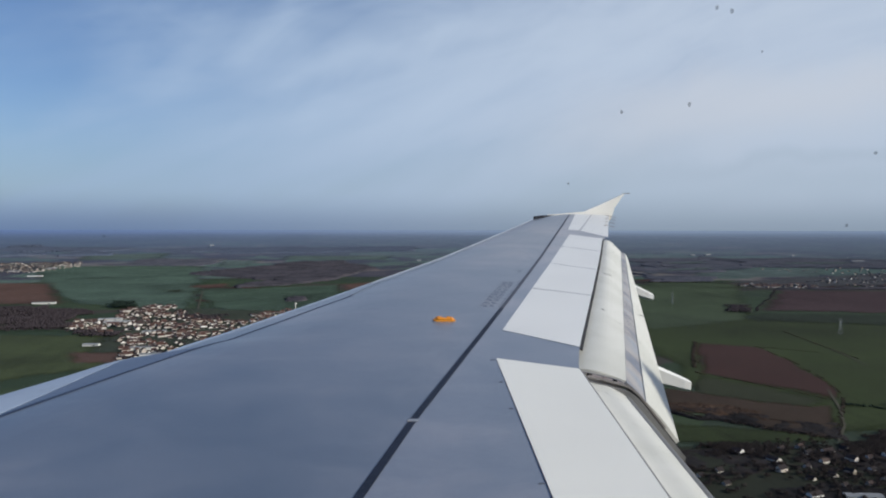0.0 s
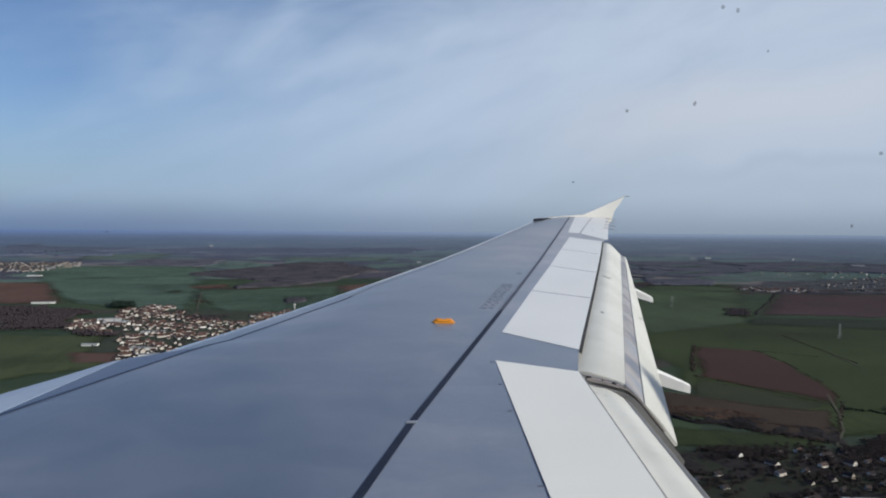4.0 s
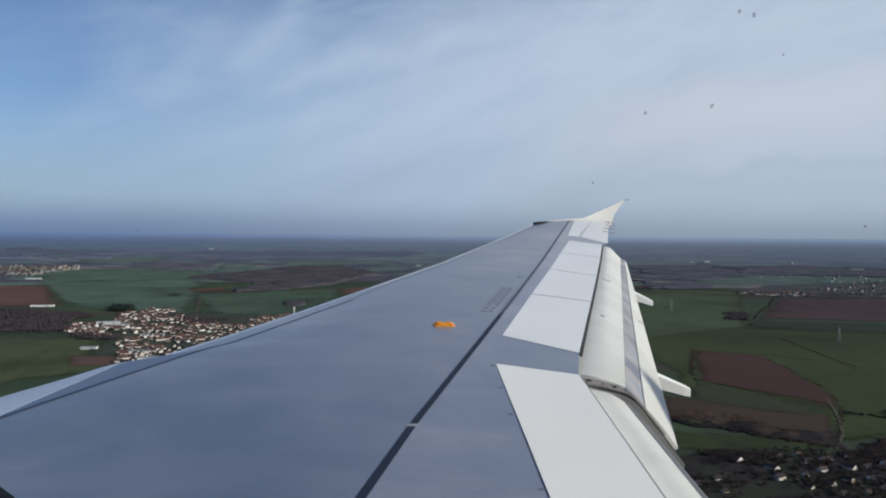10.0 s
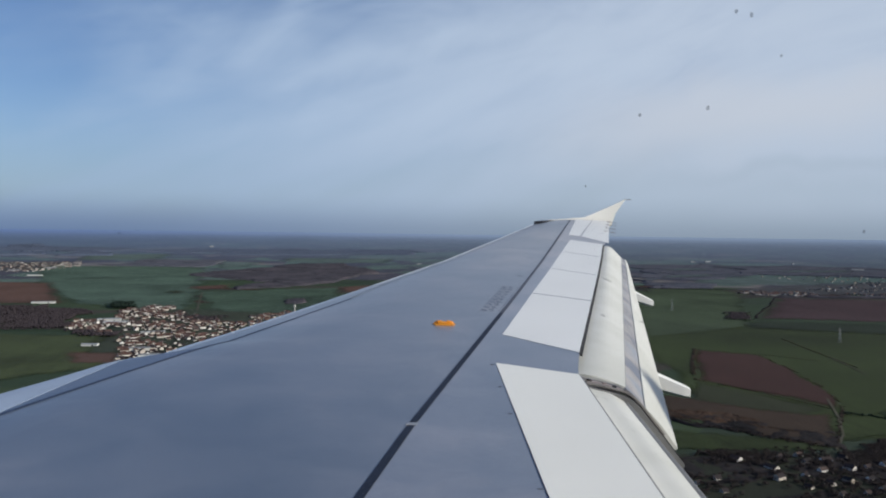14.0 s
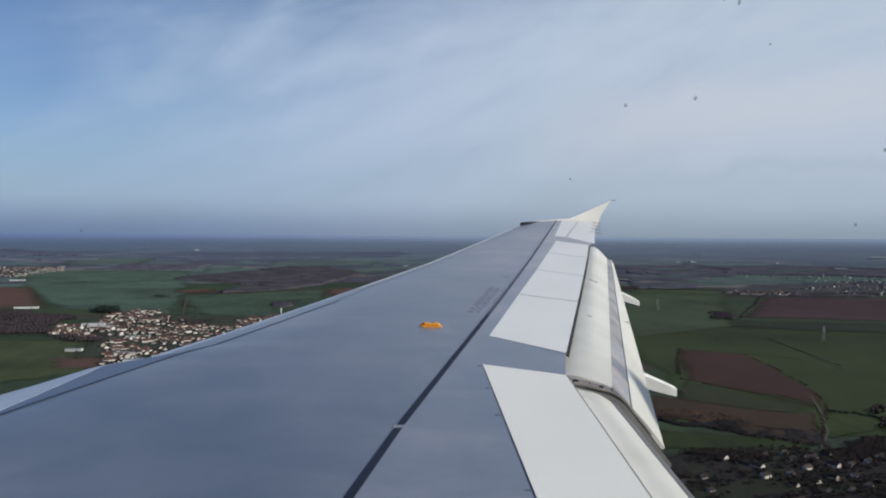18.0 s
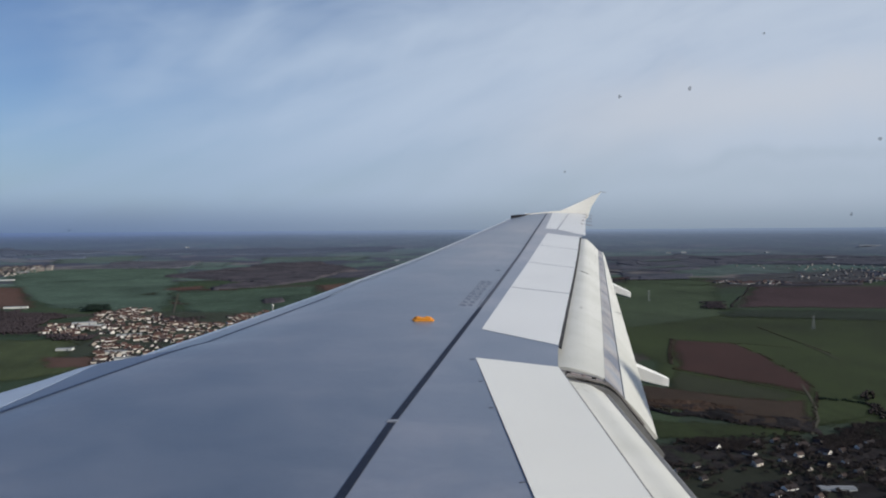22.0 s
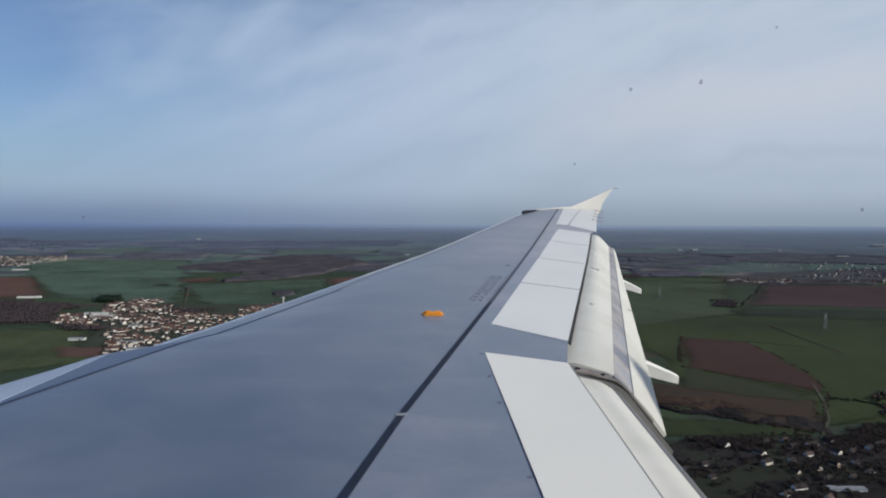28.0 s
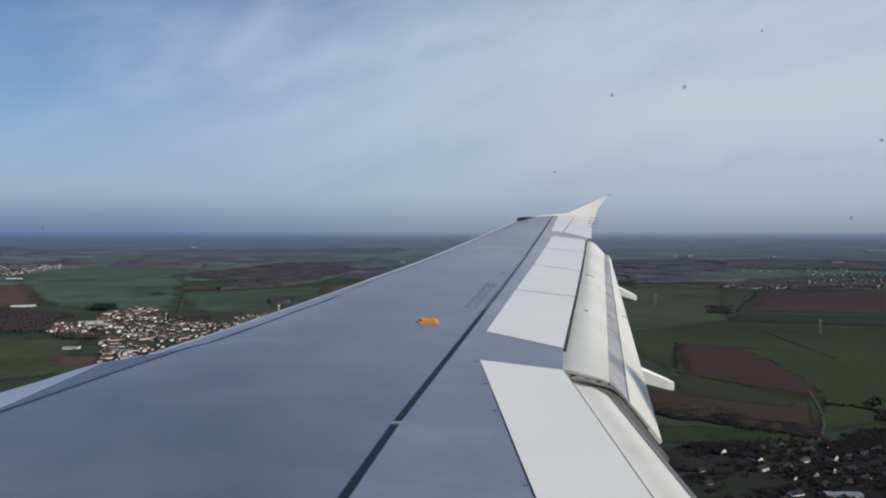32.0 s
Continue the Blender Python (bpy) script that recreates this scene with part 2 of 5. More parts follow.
PALE = paint("pale sealant", (0.30, 0.31, 0.34), 0.5, 0.1)
STENCIL = paint("faded stencil grey", (0.128, 0.146, 0.186), 0.6, 0.2, scale=10.0)
RUST = paint("bracket primer", (0.24, 0.225, 0.215), 0.6, 0.3, metal=0.3, scale=9.0)
PINKISH = paint("stained pale metal", (0.30, 0.255, 0.245), 0.6, 0.3, metal=0.2, scale=12.0)
ORANGE = paint("orange paint", (0.72, 0.30, 0.03), 0.4, 0.12, scale=8.0)
MARK = paint("stencil grey", (0.07, 0.075, 0.09), 0.6, 0.2, scale=10.0)
TRIMM = paint("cabin trim", (0.05, 0.05, 0.055), 0.7, 0.1)
HULL = paint("hull white paint", (0.7, 0.7, 0.7), 0.4, 0.05)
WICK = paint("wick grey-brown", (0.16, 0.125, 0.11), 0.6, 0.2)
DUST = paint("dried speck", (0.05, 0.06, 0.075), 0.9, 0.2)
DUST.node_tree.nodes["Principled BSDF"].inputs["Alpha"].default_value = 0.24
LENS = paint("dark lamp lens", (0.03, 0.03, 0.035), 0.15, 0.1)


def glass():
    m, n, b = material("window glass", 0.0, 0.0)
    b.inputs["Base Color"].default_value = rgb(0.985, 0.99, 0.99)
    b.inputs["Transmission Weight"].default_value = 1.0
    b.inputs["IOR"].default_value = 1.12
    return m


GLASS = glass()


# ---- building helpers ----
def part(name, bm, mat, parent=None, label="", smooth=False):
    me = bpy.data.meshes.new(name)
    if smooth:
        for f in bm.faces:
            f.smooth = True
    bm.to_mesh(me)
    bm.free()
    me.materials.append(mat)
    ob = new(name, me)
    if parent is not None:
        ob.parent = parent
    if label:
        ob["label"] = label
    return ob


def thing(name, label, category, m=None, group="", kind=""):
    ob = new(name)
    if m is not None:
        ob.matrix_world = m
    return tagged(ob, label, category, group, kind)


def slab(bm, top, thick, down=(0, 0, -1)):
    """A closed plate under a loop of points."""
    d = Vector(down) * thick
    a = [bm.verts.new(p) for p in top]
    b = [bm.verts.new(Vector(p) + d) for p in top]
    bm.faces.new(a)
    bm.faces.new(b[::-1])
    for i in range(len(a)):
        j = (i + 1) % len(a)
        bm.faces.new((a[j], a[i], b[i], b[j]))
    return bm


def loft(bm, rings, closed=True, caps=True):
    vs = [[bm.verts.new(p) for p in r] for r in rings]
    n = len(vs[0])
    for a, b in zip(vs, vs[1:]):
        for i in range(n if closed else n - 1):
            j = (i + 1) % n
            bm.faces.new((a[i], a[j], b[j], b[i]))
    if caps and closed:
        bm.faces.new(vs[0][::-1])
        bm.faces.new(vs[-1])
    bmesh.ops.recalc_face_normals(bm, faces=bm.faces)
    return bm


def bar(bm, a, b, w, h=None):
    """A straight bar of rectangular section from a to b."""
    a, b = Vector(a), Vector(b)
    h = h or w
    d = (b - a).normalized()
    side = d.cross(Vector((0, 0, 1)))
    if side.length < 1e-3:
        side = Vector((1, 0, 0))
    side.normalize()
    up = side.cross(d)
    ring = [(-1, -1), (1, -1), (1, 1), (-1, 1)]
    vs = [[bm.verts.new(p + side * (s * w / 2) + up * (u * h / 2)) for s, u in ring] for p in (a, b)]
    for i in range(4):
        j = (i + 1) % 4
        bm.faces.new((vs[0][i], vs[0][j], vs[1][j], vs[1][i]))
    bm.faces.new(vs[0][::-1])
    bm.faces.new(vs[1])


def box(bm, x0, y0, z0, x1, y1, z1):
    slab(bm, [(x0, y0, z1), (x1, y0, z1), (x1, y1, z1), (x0, y1, z1)], z1 - z0)


# ---- wing, in the aircraft's axes ----
def along(y, table):
    """Straight pieces through (y, value) pairs."""
    if y <= table[0][0]:
        a, b = table[0], table[1]
    else:
        k = max(i for i in range(len(table)) if table[i][0] <= y)
        k = min(k, len(table) - 2)
        a, b = table[k], table[k + 1]
    return a[1] + (b[1] - a[1]) * (y - a[0]) / (b[0] - a[0])


FRONT = [(1.9, 0.40), (5.557, 2.23), (5.96, 2.46), (6.571, 2.80), (7.01, 3.06), (8.04, 3.60), (10.635, 5.02), (16.55, 7.96)]
REAR = [(1.9, 4.76), (4.49, 5.07), (6.17, 5.28), (6.68, 5.45), (12.88, 7.80), (12.95, 7.86), (16.55, 9.24)]
NOSE = [(1.9, -0.20), (6.06, 1.923), (6.412, 2.151), (6.697, 2.314), (6.779, 2.389), (6.897, 2.583), (7.136, 2.713), (7.492, 2.934), (8.589, 3.549), (11.432, 5.105), (16.55, 7.66)]


def top_z(y):
    return math.tan(radians(5.1)) * (y - 1.98) + 0.244 * (y / 17) ** 2


def on_top(x, y, lift=0.0):
    """A place on the upper skin, which falls away towards the leading edge."""
    fall = max(0.0, 1 - max(0.0, x - along(y, NOSE)) / 0.93)
    return Vector((x, y, top_z(y) - 0.12 * fall * fall + lift))


wing = thing("aircraft_wing", "grey airliner wing with white spoilers and lowered flaps", "aircraft wing", AIR)
SPAR = [(1.95, 2.98), (4.52, 3.88), (5.29, 4.15), (6.88, 4.76), (8.75, 5.48), (11.01, 6.34), (16.18, 8.27), (16.5, 8.39)]
stations = [1.6 + (16.55 - 1.6) * i / 92 for i in range(93)]
rings, rear_rings = [], []
for y in stations:
    x0, xs, x1 = along(y, FRONT), along(y, SPAR), along(y, REAR)
    c, r = xs - x0, x1 - xs
    th = 0.115 * (x1 - x0 + 0.6)
    ring = [on_top(x0 + c * u, y, 0.0) for u in (0, 0.05, 0.1, 0.16, 0.24, 0.32, 0.5, 0.75, 1.0)]
    rings.append(ring + [on_top(x0 + c * u, y, -th * k) for u, k in ((1.0, 0.8), (0.7, 1.0), (0.4, 1.0), (0.1, 0.7), (0.0, 0.2))])
    ring = [on_top(xs + r * u, y, 0.0) for u in (0, 0.25, 0.5, 0.75, 1.0)]
    rear_rings.append(ring + [on_top(xs + r * u, y, -th * k) for u, k in ((1.0, 0.06), (0.5, 0.45), (0.0, 0.78))])
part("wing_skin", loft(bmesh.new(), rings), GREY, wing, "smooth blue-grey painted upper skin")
part("rear_skin", loft(bmesh.new(), rear_rings), GREY_REAR_LIT, wing, "grey skin behind the black seam, lightened for its sheen")


def lip_share(y):
    """How much of the slat's width its bright lip takes."""
    return along(y, [(1.9, 0.96), (5.45, 0.94), (6.1, 0.62), (6.7, 0.14), (6.85, 0.22), (9.0, 0.10), (16.55, 0.12)])


def leading_edge(y0, y1):
    n = max(2, int((y1 - y0) / 0.08))
    rs, lips = [], []
    for i in range(n + 1):
        y = y0 + (y1 - y0) * i / n
        xf, xn = along(y, FRONT) - 0.006, along(y, NOSE)
        d = xf - xn
        zf, zn = on_top(xf, y).z - 0.003, top_z(y) - 0.12
        p = lip_share(y)
        xm = xn + d * p
        zm = on_top(xm, y).z - 0.003
        rs.append([Vector((xf, y, zf)), Vector((xm + 0.004, y, zm)), Vector((xm + 0.004, y, zm - 0.05)), Vector((xf, y, zm - 0.06))])
        lips.append([Vector((xm, y, zm)), Vector((xm - d * p * 0.5, y, on_top(xm - d * p * 0.5, y).z - 0.003)), Vector((xn, y, zn)),
                     Vector((xn, y, zn - 0.03)), Vector((xn + d * 0.3, y, zn - 0.08)), Vector((xm, y, zn - 0.10))])
    slat = part("slat", loft(bmesh.new(), rs), SLATG if y0 < 5 else GREY, wing, "grey leading-edge slat")
    part("lip", loft(bmesh.new(), lips), SLAT if y0 < 8 else SLAT_SUNLIT, slat, "bright bare metal lip")


for a, b in ((1.7, 6.83), (6.85, 9.6), (9.61, 12.1), (12.11, 14.4), (14.41, 16.5)):
    leading_edge(a, b)


def strip(name, pts, w0, w1, mat, lift=0.004, label="", parent=None):
    """A thin band laid on the upper skin along points (x, y)."""
    bm = bmesh.new()
    n = len(pts)
    left, right = [], []
    for i, (x, y) in enumerate(pts):
        w = (w0 + (w1 - w0) * i / (n - 1)) / 2
        left.append(on_top(x - w, y, lift))
        right.append(on_top(x + w, y, lift))
    for i in range(n - 1):
        slab(bm, [left[i], right[i], right[i + 1], left[i + 1]], lift - 0.001)
    return part(name, bm, mat, parent or wing, label)


def spar_points(a, b):
    ys = [a] + [y for y, _ in SPAR if a < y < b] + [b]
    return [(along(y, SPAR), y) for y in ys]


strip("spar_seam", spar_points(1.7, 5.27), 0.044, 0.038, SEAL, label="black sealant line")
strip("spar_seam", spar_points(5.31, 7.9), 0.037, 0.035, SEAL, label="black sealant line")
strip("spar_seam", spar_points(7.9, 16.5), 0.035, 0.022, SEAL_WORN, label="worn grey sealant line")
strip("seam_clip", spar_points(5.276, 5.304), 0.052, 0.052, VANE, 0.006, "bare metal clip")
inner_st = [y for y in stations if y < 8.7]
outer_st = [y for y in stations if y > 8.5]
strip("slat_seam", [(along(y, FRONT) + 0.006, y) for y in inner_st], 0.044, 0.016, NAVY, label="dark blue gap line")
strip("slat_seam", [(along(y, FRONT) + 0.006 - 0.20 * min(1.0, (y - 8.4) / 1.3), y) for y in outer_st], 0.010, 0.004, STENCIL, label="faint gap line")


def panel(name, quad, mat, lift=0.0024, label="", parent=None):
    """A proud plate on the skin, its corners given as (x, y)."""
    bm = slab(bmesh.new(), [on_top(x, y, lift) for x, y in quad], lift - 0.001)
    bmesh.ops.recalc_face_normals(bm, faces=bm.faces)
    return part(name, bm, mat, parent or wing, label)


# spoilers: one inboard, four outboard
panel("spoiler", [(4.80, 6.40), (5.285, 6.17), (4.835, 2.1), (4.41, 2.1)], INNER, label="white inboard spoiler")
SP_H = [(5.00, 7.15), (5.66, 8.84), (6.285, 10.42), (6.86, 11.90), (7.40, 13.28)]
SP_T = [(5.45, 6.68), (6.16, 8.53), (6.73, 10.02), (7.29, 11.50), (7.80, 12.88)]
for i in range(4):
    a, b, c, d = (Vector(p) for p in (SP_H[i], SP_T[i], SP_T[i + 1], SP_H[i + 1]))
    e = (d - a).normalized() * 0.012
    panel("spoiler", [tuple(a + e), tuple(b + e), tuple(c - e), tuple(d - e)], WHITE, label="white outboard spoiler")
    if i:
        panel("panel_gap", [tuple(a - e), tuple(b - e), tuple(b + e), tuple(a + e)], STENCIL, 0.0020)
# A near-black strip laid behind the spoilers stands for the gap's shade.
bm = bmesh.new()
for a, b in zip(SP_T, SP_T[1:]):
    slab(bm, [on_top(a[0] - 0.005, a[1], 0.0015), on_top(a[0] + 0.016, a[1] - 0.02, -0.012), on_top(b[0] + 0.014, b[1] - 0.02, -0.012), on_top(b[0] - 0.005, b[1], 0.0015)], 0.01)
part("shroud_gap", bm, GAPM, wing, "dark strip for the shade between spoilers and flap")
bm = slab(bmesh.new(), [on_top(5.282, 6.17, 0.002), on_top(5.298, 6.165, -0.004), on_top(4.848, 2.1, -0.004), on_top(4.832, 2.1, 0.002)], 0.008)
part("shroud_gap", bm, VANE2, wing, "thin joint behind the inboard spoiler")
# aileron and tip panel
panel("aileron", [(7.75, 13.80), (7.95, 13.04), (9.20, 16.48), (8.88, 16.55)], WHITE, label="white aileron")
panel("tip_panel", [(7.56, 13.90), (7.73, 13.83), (8.86, 16.55), (8.52, 16.55)], WHITE, 0.0030, "white tip panel")


def flap(name, prof_in, prof_out, mat, label):
    """A cambered plate between two profiles (x, y, z)."""
    n = 24
    rs = []
    for i in range(n + 1):
        t = i / n
        up = [Vector(a).lerp(Vector(b), t) for a, b in zip(prof_in, prof_out)]
        th = 0.05 * (1 - 0.45 * t)
        low = [p + Vector((-0.02, 0, -th * (0.25 if k in (0, len(up) - 1) else 1))) for k, p in enumerate(up)]
        rs.append(up + low[::-1])
    return part(name, loft(bmesh.new(), rs), mat, wing, label, False)


def smooth_profile(pts, n=10):
    """More points on a smooth curve through a few."""
    out = []
    P = [Vector(p) for p in pts]
    P = [P[0] * 2 - P[1]] + P + [P[-1] * 2 - P[-2]]
    for k in range(1, len(P) - 2):
        for i in range(n):
            t = i / n
            a, b, c, d = P[k - 1:k + 3]
            out.append(0.5 * ((2 * b) + (c - a) * t + (2 * a - 5 * b + 4 * c - d) * t * t + (3 * b - a - 3 * c + d) * t ** 3))
    out.append(P[-2])
    return out


# outboard flap: main panel, bare vane strip, aft panel
flap("flap_main", smooth_profile([(5.30, 6.36, 0.37), (5.40, 6.34, 0.372), (5.515, 6.33, 0.352), (5.648, 6.3, 0.302)], 4),
     smooth_profile([(7.72, 12.9, 1.05), (7.82, 12.9, 1.085), (7.935, 12.9, 1.072), (8.112, 12.9, 0.915)], 4), CREAM, "white cambered outboard flap")
flap("flap_vane", smooth_profile([(5.65, 6.3, 0.296), (5.72, 6.3, 0.235), (5.79, 6.3, 0.152)], 4),
     smooth_profile([(8.115, 12.9, 0.908), (8.15, 12.9, 0.895), (8.18, 12.9, 0.880)], 4), VANE, "bare metal vane strip")
flap("flap_aft", smooth_profile([(5.792, 6.3, 0.166), (5.90, 6.3, 0.055), (6.029, 6.3, -0.102)], 4),
     smooth_profile([(8.182, 12.9, 0.89), (8.20, 12.9, 0.865), (8.225, 12.9, 0.82)], 4), CREAM, "white aft flap panel")
# inboard flap
flap("flap_main", smooth_profile([(5.25, 6.12, 0.37), (5.36, 6.12, 0.33), (5.47, 6.12, 0.305), (5.565, 6.12, 0.255)], 4),
     smooth_profile([(4.84, 2.1, -0.035), (4.94, 2.1, -0.07), (5.06, 2.1, -0.10), (5.16, 2.1, -0.16)], 4), CREAM, "white cambered inboard flap")
flap("flap_vane", smooth_profile([(5.567, 6.12, 0.25), (5.60, 6.12, 0.243), (5.635, 6.12, 0.19)], 4),
     smooth_profile([(5.162, 2.1, -0.165), (5.21, 2.1, -0.175), (5.25, 2.1, -0.24)], 4), VANE2, "bare metal vane strip")
flap("flap_aft", smooth_profile([(5.645, 6.12, 0.165), (5.73, 6.12, 0.05), (5.85, 6.12, -0.12)], 4),
     smooth_profile([(5.255, 2.1, -0.27), (5.35, 2.1, -0.38), (5.47, 2.1, -0.55)], 4), CREAM, "white aft flap panel")
# scuffs and latch marks on the flaps
def scuff(pin, pout, t, dx, w, l):
    p = Vector(pin).lerp(Vector(pout), t) + Vector((dx, 0, 0.006 + 0.25 * max(0.0, -dx)))
    bm = bmesh.new()
    bar(bm, p, p + Vector((w, -0.01, -0.35 * w)), l, 0.004)
    part("scuff", bm, MARK, wing)


scuff((5.515, 6.33, 0.352), (7.935, 12.9, 1.072), 0.55, -0.07, 0.09, 0.03)
scuff((5.515, 6.33, 0.352), (7.935, 12.9, 1.072), 0.27, -0.06, 0.03, 0.01)
scuff((5.565, 6.12, 0.255), (5.16, 2.1, -0.16), 0.24, -0.075, 0.04, 0.012)
scuff((5.565, 6.12, 0.255), (5.16, 2.1, -0.16), 0.25, -0.075, 0.012, 0.05)
scuff((5.90, 6.3, 0.055), (8.20, 12.9, 0.865), 0.42, 0.0, 0.05, 0.02)
# flap end plate and its bracket rail
end_curve = smooth_profile([(5.33, 6.235, 0.37), (5.50, 6.235, 0.335), (5.64, 6.235, 0.285), (5.78, 6.235, 0.135), (6.0, 6.235, -0.12)], 5)
bm = bmesh.new()
loft(bm, [[c + Vector((-0.01, -0.125, -0.03)), c + Vector((0, 0.10, -0.035)), c + Vector((-0.03, 0.10, -0.10)), c + Vector((-0.03, -0.125, -0.10))] for c in end_curve])
part("end_rib", bm, VANE2, wing, "grey rib between the flaps")
for nm, dy, lift, wd, mat, lb, a, b in (("end_rail", 0.062, -0.006, 0.020, VANE, "bare metal flap end rail", 0, 21), ("end_seal", 0.012, -0.012, 0.045, PINKISH, "stained pinkish end seal", 1, 16),
                                        ("end_slot", 0.042, -0.016, 0.010, GAPM, "", 2, 12), ("end_lip", -0.075, -0.010, 0.028, RUST, "stained metal end lip", 0, 18),
                                        ("end_gap", -0.035, -0.02, 0.018, GAPM, "", 3, 21)):
    bm = bmesh.new()
    run = end_curve[a:b]
    for p, q in zip(run, run[1:]):
        bar(bm, p + Vector((0, dy, lift)), q + Vector((0, dy, lift)), wd, 0.012)
    part(nm, bm, mat, wing, lb)


for k, mat in ((1, GAPM), (4, PINKISH), (6, GAPM), (9, RUST), (11, GAPM), (14, VANE2)):
    bm = bmesh.new()
    p = end_curve[k] + Vector((0, -0.020 + 0.022 * (k % 3), -0.004))
    q = end_curve[k + 1] + Vector((0, -0.020 + 0.022 * (k % 3), -0.004))
    bar(bm, p, p.lerp(q, 0.7), 0.022, 0.014)
    part("clip", bm, mat, wing)


def fairing(base, tip, w0, h0, w1, h1, label):
    """A flap-track fairing: a tapering box with a blunt end."""
    bm = bmesh.new()
    rs = []
    a, b = Vector(base), Vector(tip)
    for t in (0, 0.35, 0.7, 0.93, 1.0):
        p = a.lerp(b, t)
        k = 0.9 if t == 1 else 1.0
        w, h = (w0 + (w1 - w0) * t) / 2 * k, (h0 + (h1 - h0) * t) / 2 * k
        rs.append([p + Vector((0, s * w * q, u * h)) for s, u, q in ((-1, -0.6, 1), (-1, 0.7, 1), (-0.6, 1, 1), (0.6, 1, 1), (1, 0.7, 1), (1, -0.6, 1), (0.5, -1, 1), (-0.5, -1, 1))])
    return part("track_fairing", loft(bmesh.new(), rs), WHITE, wing, label)


fairing((6.0, 8.05, 0.18), (6.91, 8.0, -0.10), 0.20, 0.30, 0.13, 0.105, "white flap-track fairing")
fairing((7.1, 11.05, 0.65), (7.83, 11.0, 0.40), 0.18, 0.26, 0.11, 0.09, "white flap-track fairing")

fairing((7.25, 11.75, 0.90), (7.72, 11.7, 0.66), 0.12, 0.16, 0.10, 0.07, "small white hinge fairing")

# wing-tip fence
bm = bmesh.new()
f_in = [(7.95, 16.56, 1.50), (8.72, 16.62, 1.585), (9.10, 16.68, 1.755), (9.585, 16.72, 1.99), (9.37, 16.70, 1.68), (9.30, 16.62, 1.46), (9.2, 16.58, 1.36), (9.22, 16.62, 1.1), (8.9, 16.6, 1.15), (8.2, 16.57, 1.36)]
va = [bm.verts.new((p[0], 16.60 + 0.08 * (p[2] - 1.5), p[2])) for p in f_in]
vb = [bm.verts.new((p[0], 16.65 + 0.08 * (p[2] - 1.5), p[2])) for p in f_in]
bm.faces.new(va)
bm.faces.new(vb[::-1])
for i in range(len(va)):
    j = (i + 1) % len(va)
    bm.faces.new((va[j], va[i], vb[i], vb[j]))
bmesh.ops.recalc_face_normals(bm, faces=bm.faces)
bmesh.ops.triangulate(bm, faces=bm.faces)
part("wingtip_fence", bm, FENCE, wing, "white swept wing-tip fence")
bm = bmesh.new()
bar(bm, (9.56, 16.66, 1.985), (9.70, 16.66, 1.99), 0.012)
part("static_wick", bm, WICK, wing, "brown static wick")
for k in range(4):
    bm = bmesh.new()
    y = 16.3 - 0.55 * k
    p = on_top(along(y, REAR) - 0.06, y, 0.012)
    bar(bm, p, p + Vector((0.20, 0.0, -0.03)), 0.009)
    part("static_wick", bm, WICK, wing, "brown static wick")
bm = bmesh.new()
slab(bm, [(7.60, 16.35, 1.46), (7.80, 16.35, 1.48), (8.1, 16.62, 1.50), (7.80, 16.62, 1.49)], 0.07)
part("tip_lamp", bm, LENS, wing, "dark wing-tip lamp lens")

# orange rope bracket on the skin: a plate with two loops and a low bar between them
bracket = part("rope_bracket", slab(bmesh.new(), [on_top(4.60 + x, 7.44 + y, 0.010) for x, y in ((-0.088, 0.0), (-0.072, -0.03), (0.072, -0.03), (0.088, 0.0), (0.072, 0.045), (-0.072, 0.045))], 0.009), ORANGE, wing, "orange painted rope bracket")
for cx in (-0.038, 0.038):
    bm = bmesh.new()
    arc = [on_top(4.60 + cx + 0.028 * math.cos(a), 7.445 + 0.010 * math.sin(a), 0.010 + 0.016 * math.sin(a)) for a in (math.pi * i / 8 for i in range(9))]
    for p, q in zip(arc, arc[1:]):
        bar(bm, p, q, 0.024, 0.011)
    part("loop", bm, ORANGE, bracket)
bm = bmesh.new()
bar(bm, on_top(4.55, 7.445, 0.018), on_top(4.65, 7.445, 0.018), 0.030, 0.014)
part("bar", bm, ORANGE, bracket)

# small fittings: unreadable stencil as bars, latch marks, scuffs
rng = random.Random(4)
for k in range(10):
    y = 7.98 + k * 0.122
    x = along(y, SPAR) - 0.055
    for m_ in range(2):
        bm = bmesh.new()
        w = rng.uniform(0.036, 0.048)
        x0 = x - 0.122 + m_ * 0.062
        for dx, dy, ww, ll in ((0, 0, w, 0.014), (0, 0.05, w, 0.014), (0 if k % 2 else w - 0.012, 0.012, 0.012, 0.04)):
            slab(bm, [on_top(x0 + dx, y + dy, 0.0014), on_top(x0 + dx + ww, y + dy, 0.0014), on_top(x0 + dx + ww, y + dy + ll, 0.0014), on_top(x0 + dx, y + dy + ll, 0.0014)], 0.0012)
        part("stencil_bar", bm, STENCIL, wing)
for off in (-0.20, -0.035):
    strip("stencil_border", [(along(y, SPAR) + off, y) for y in (7.95, 8.4, 8.8, 9.2)], 0.005, 0.005, STENCIL, 0.0014)
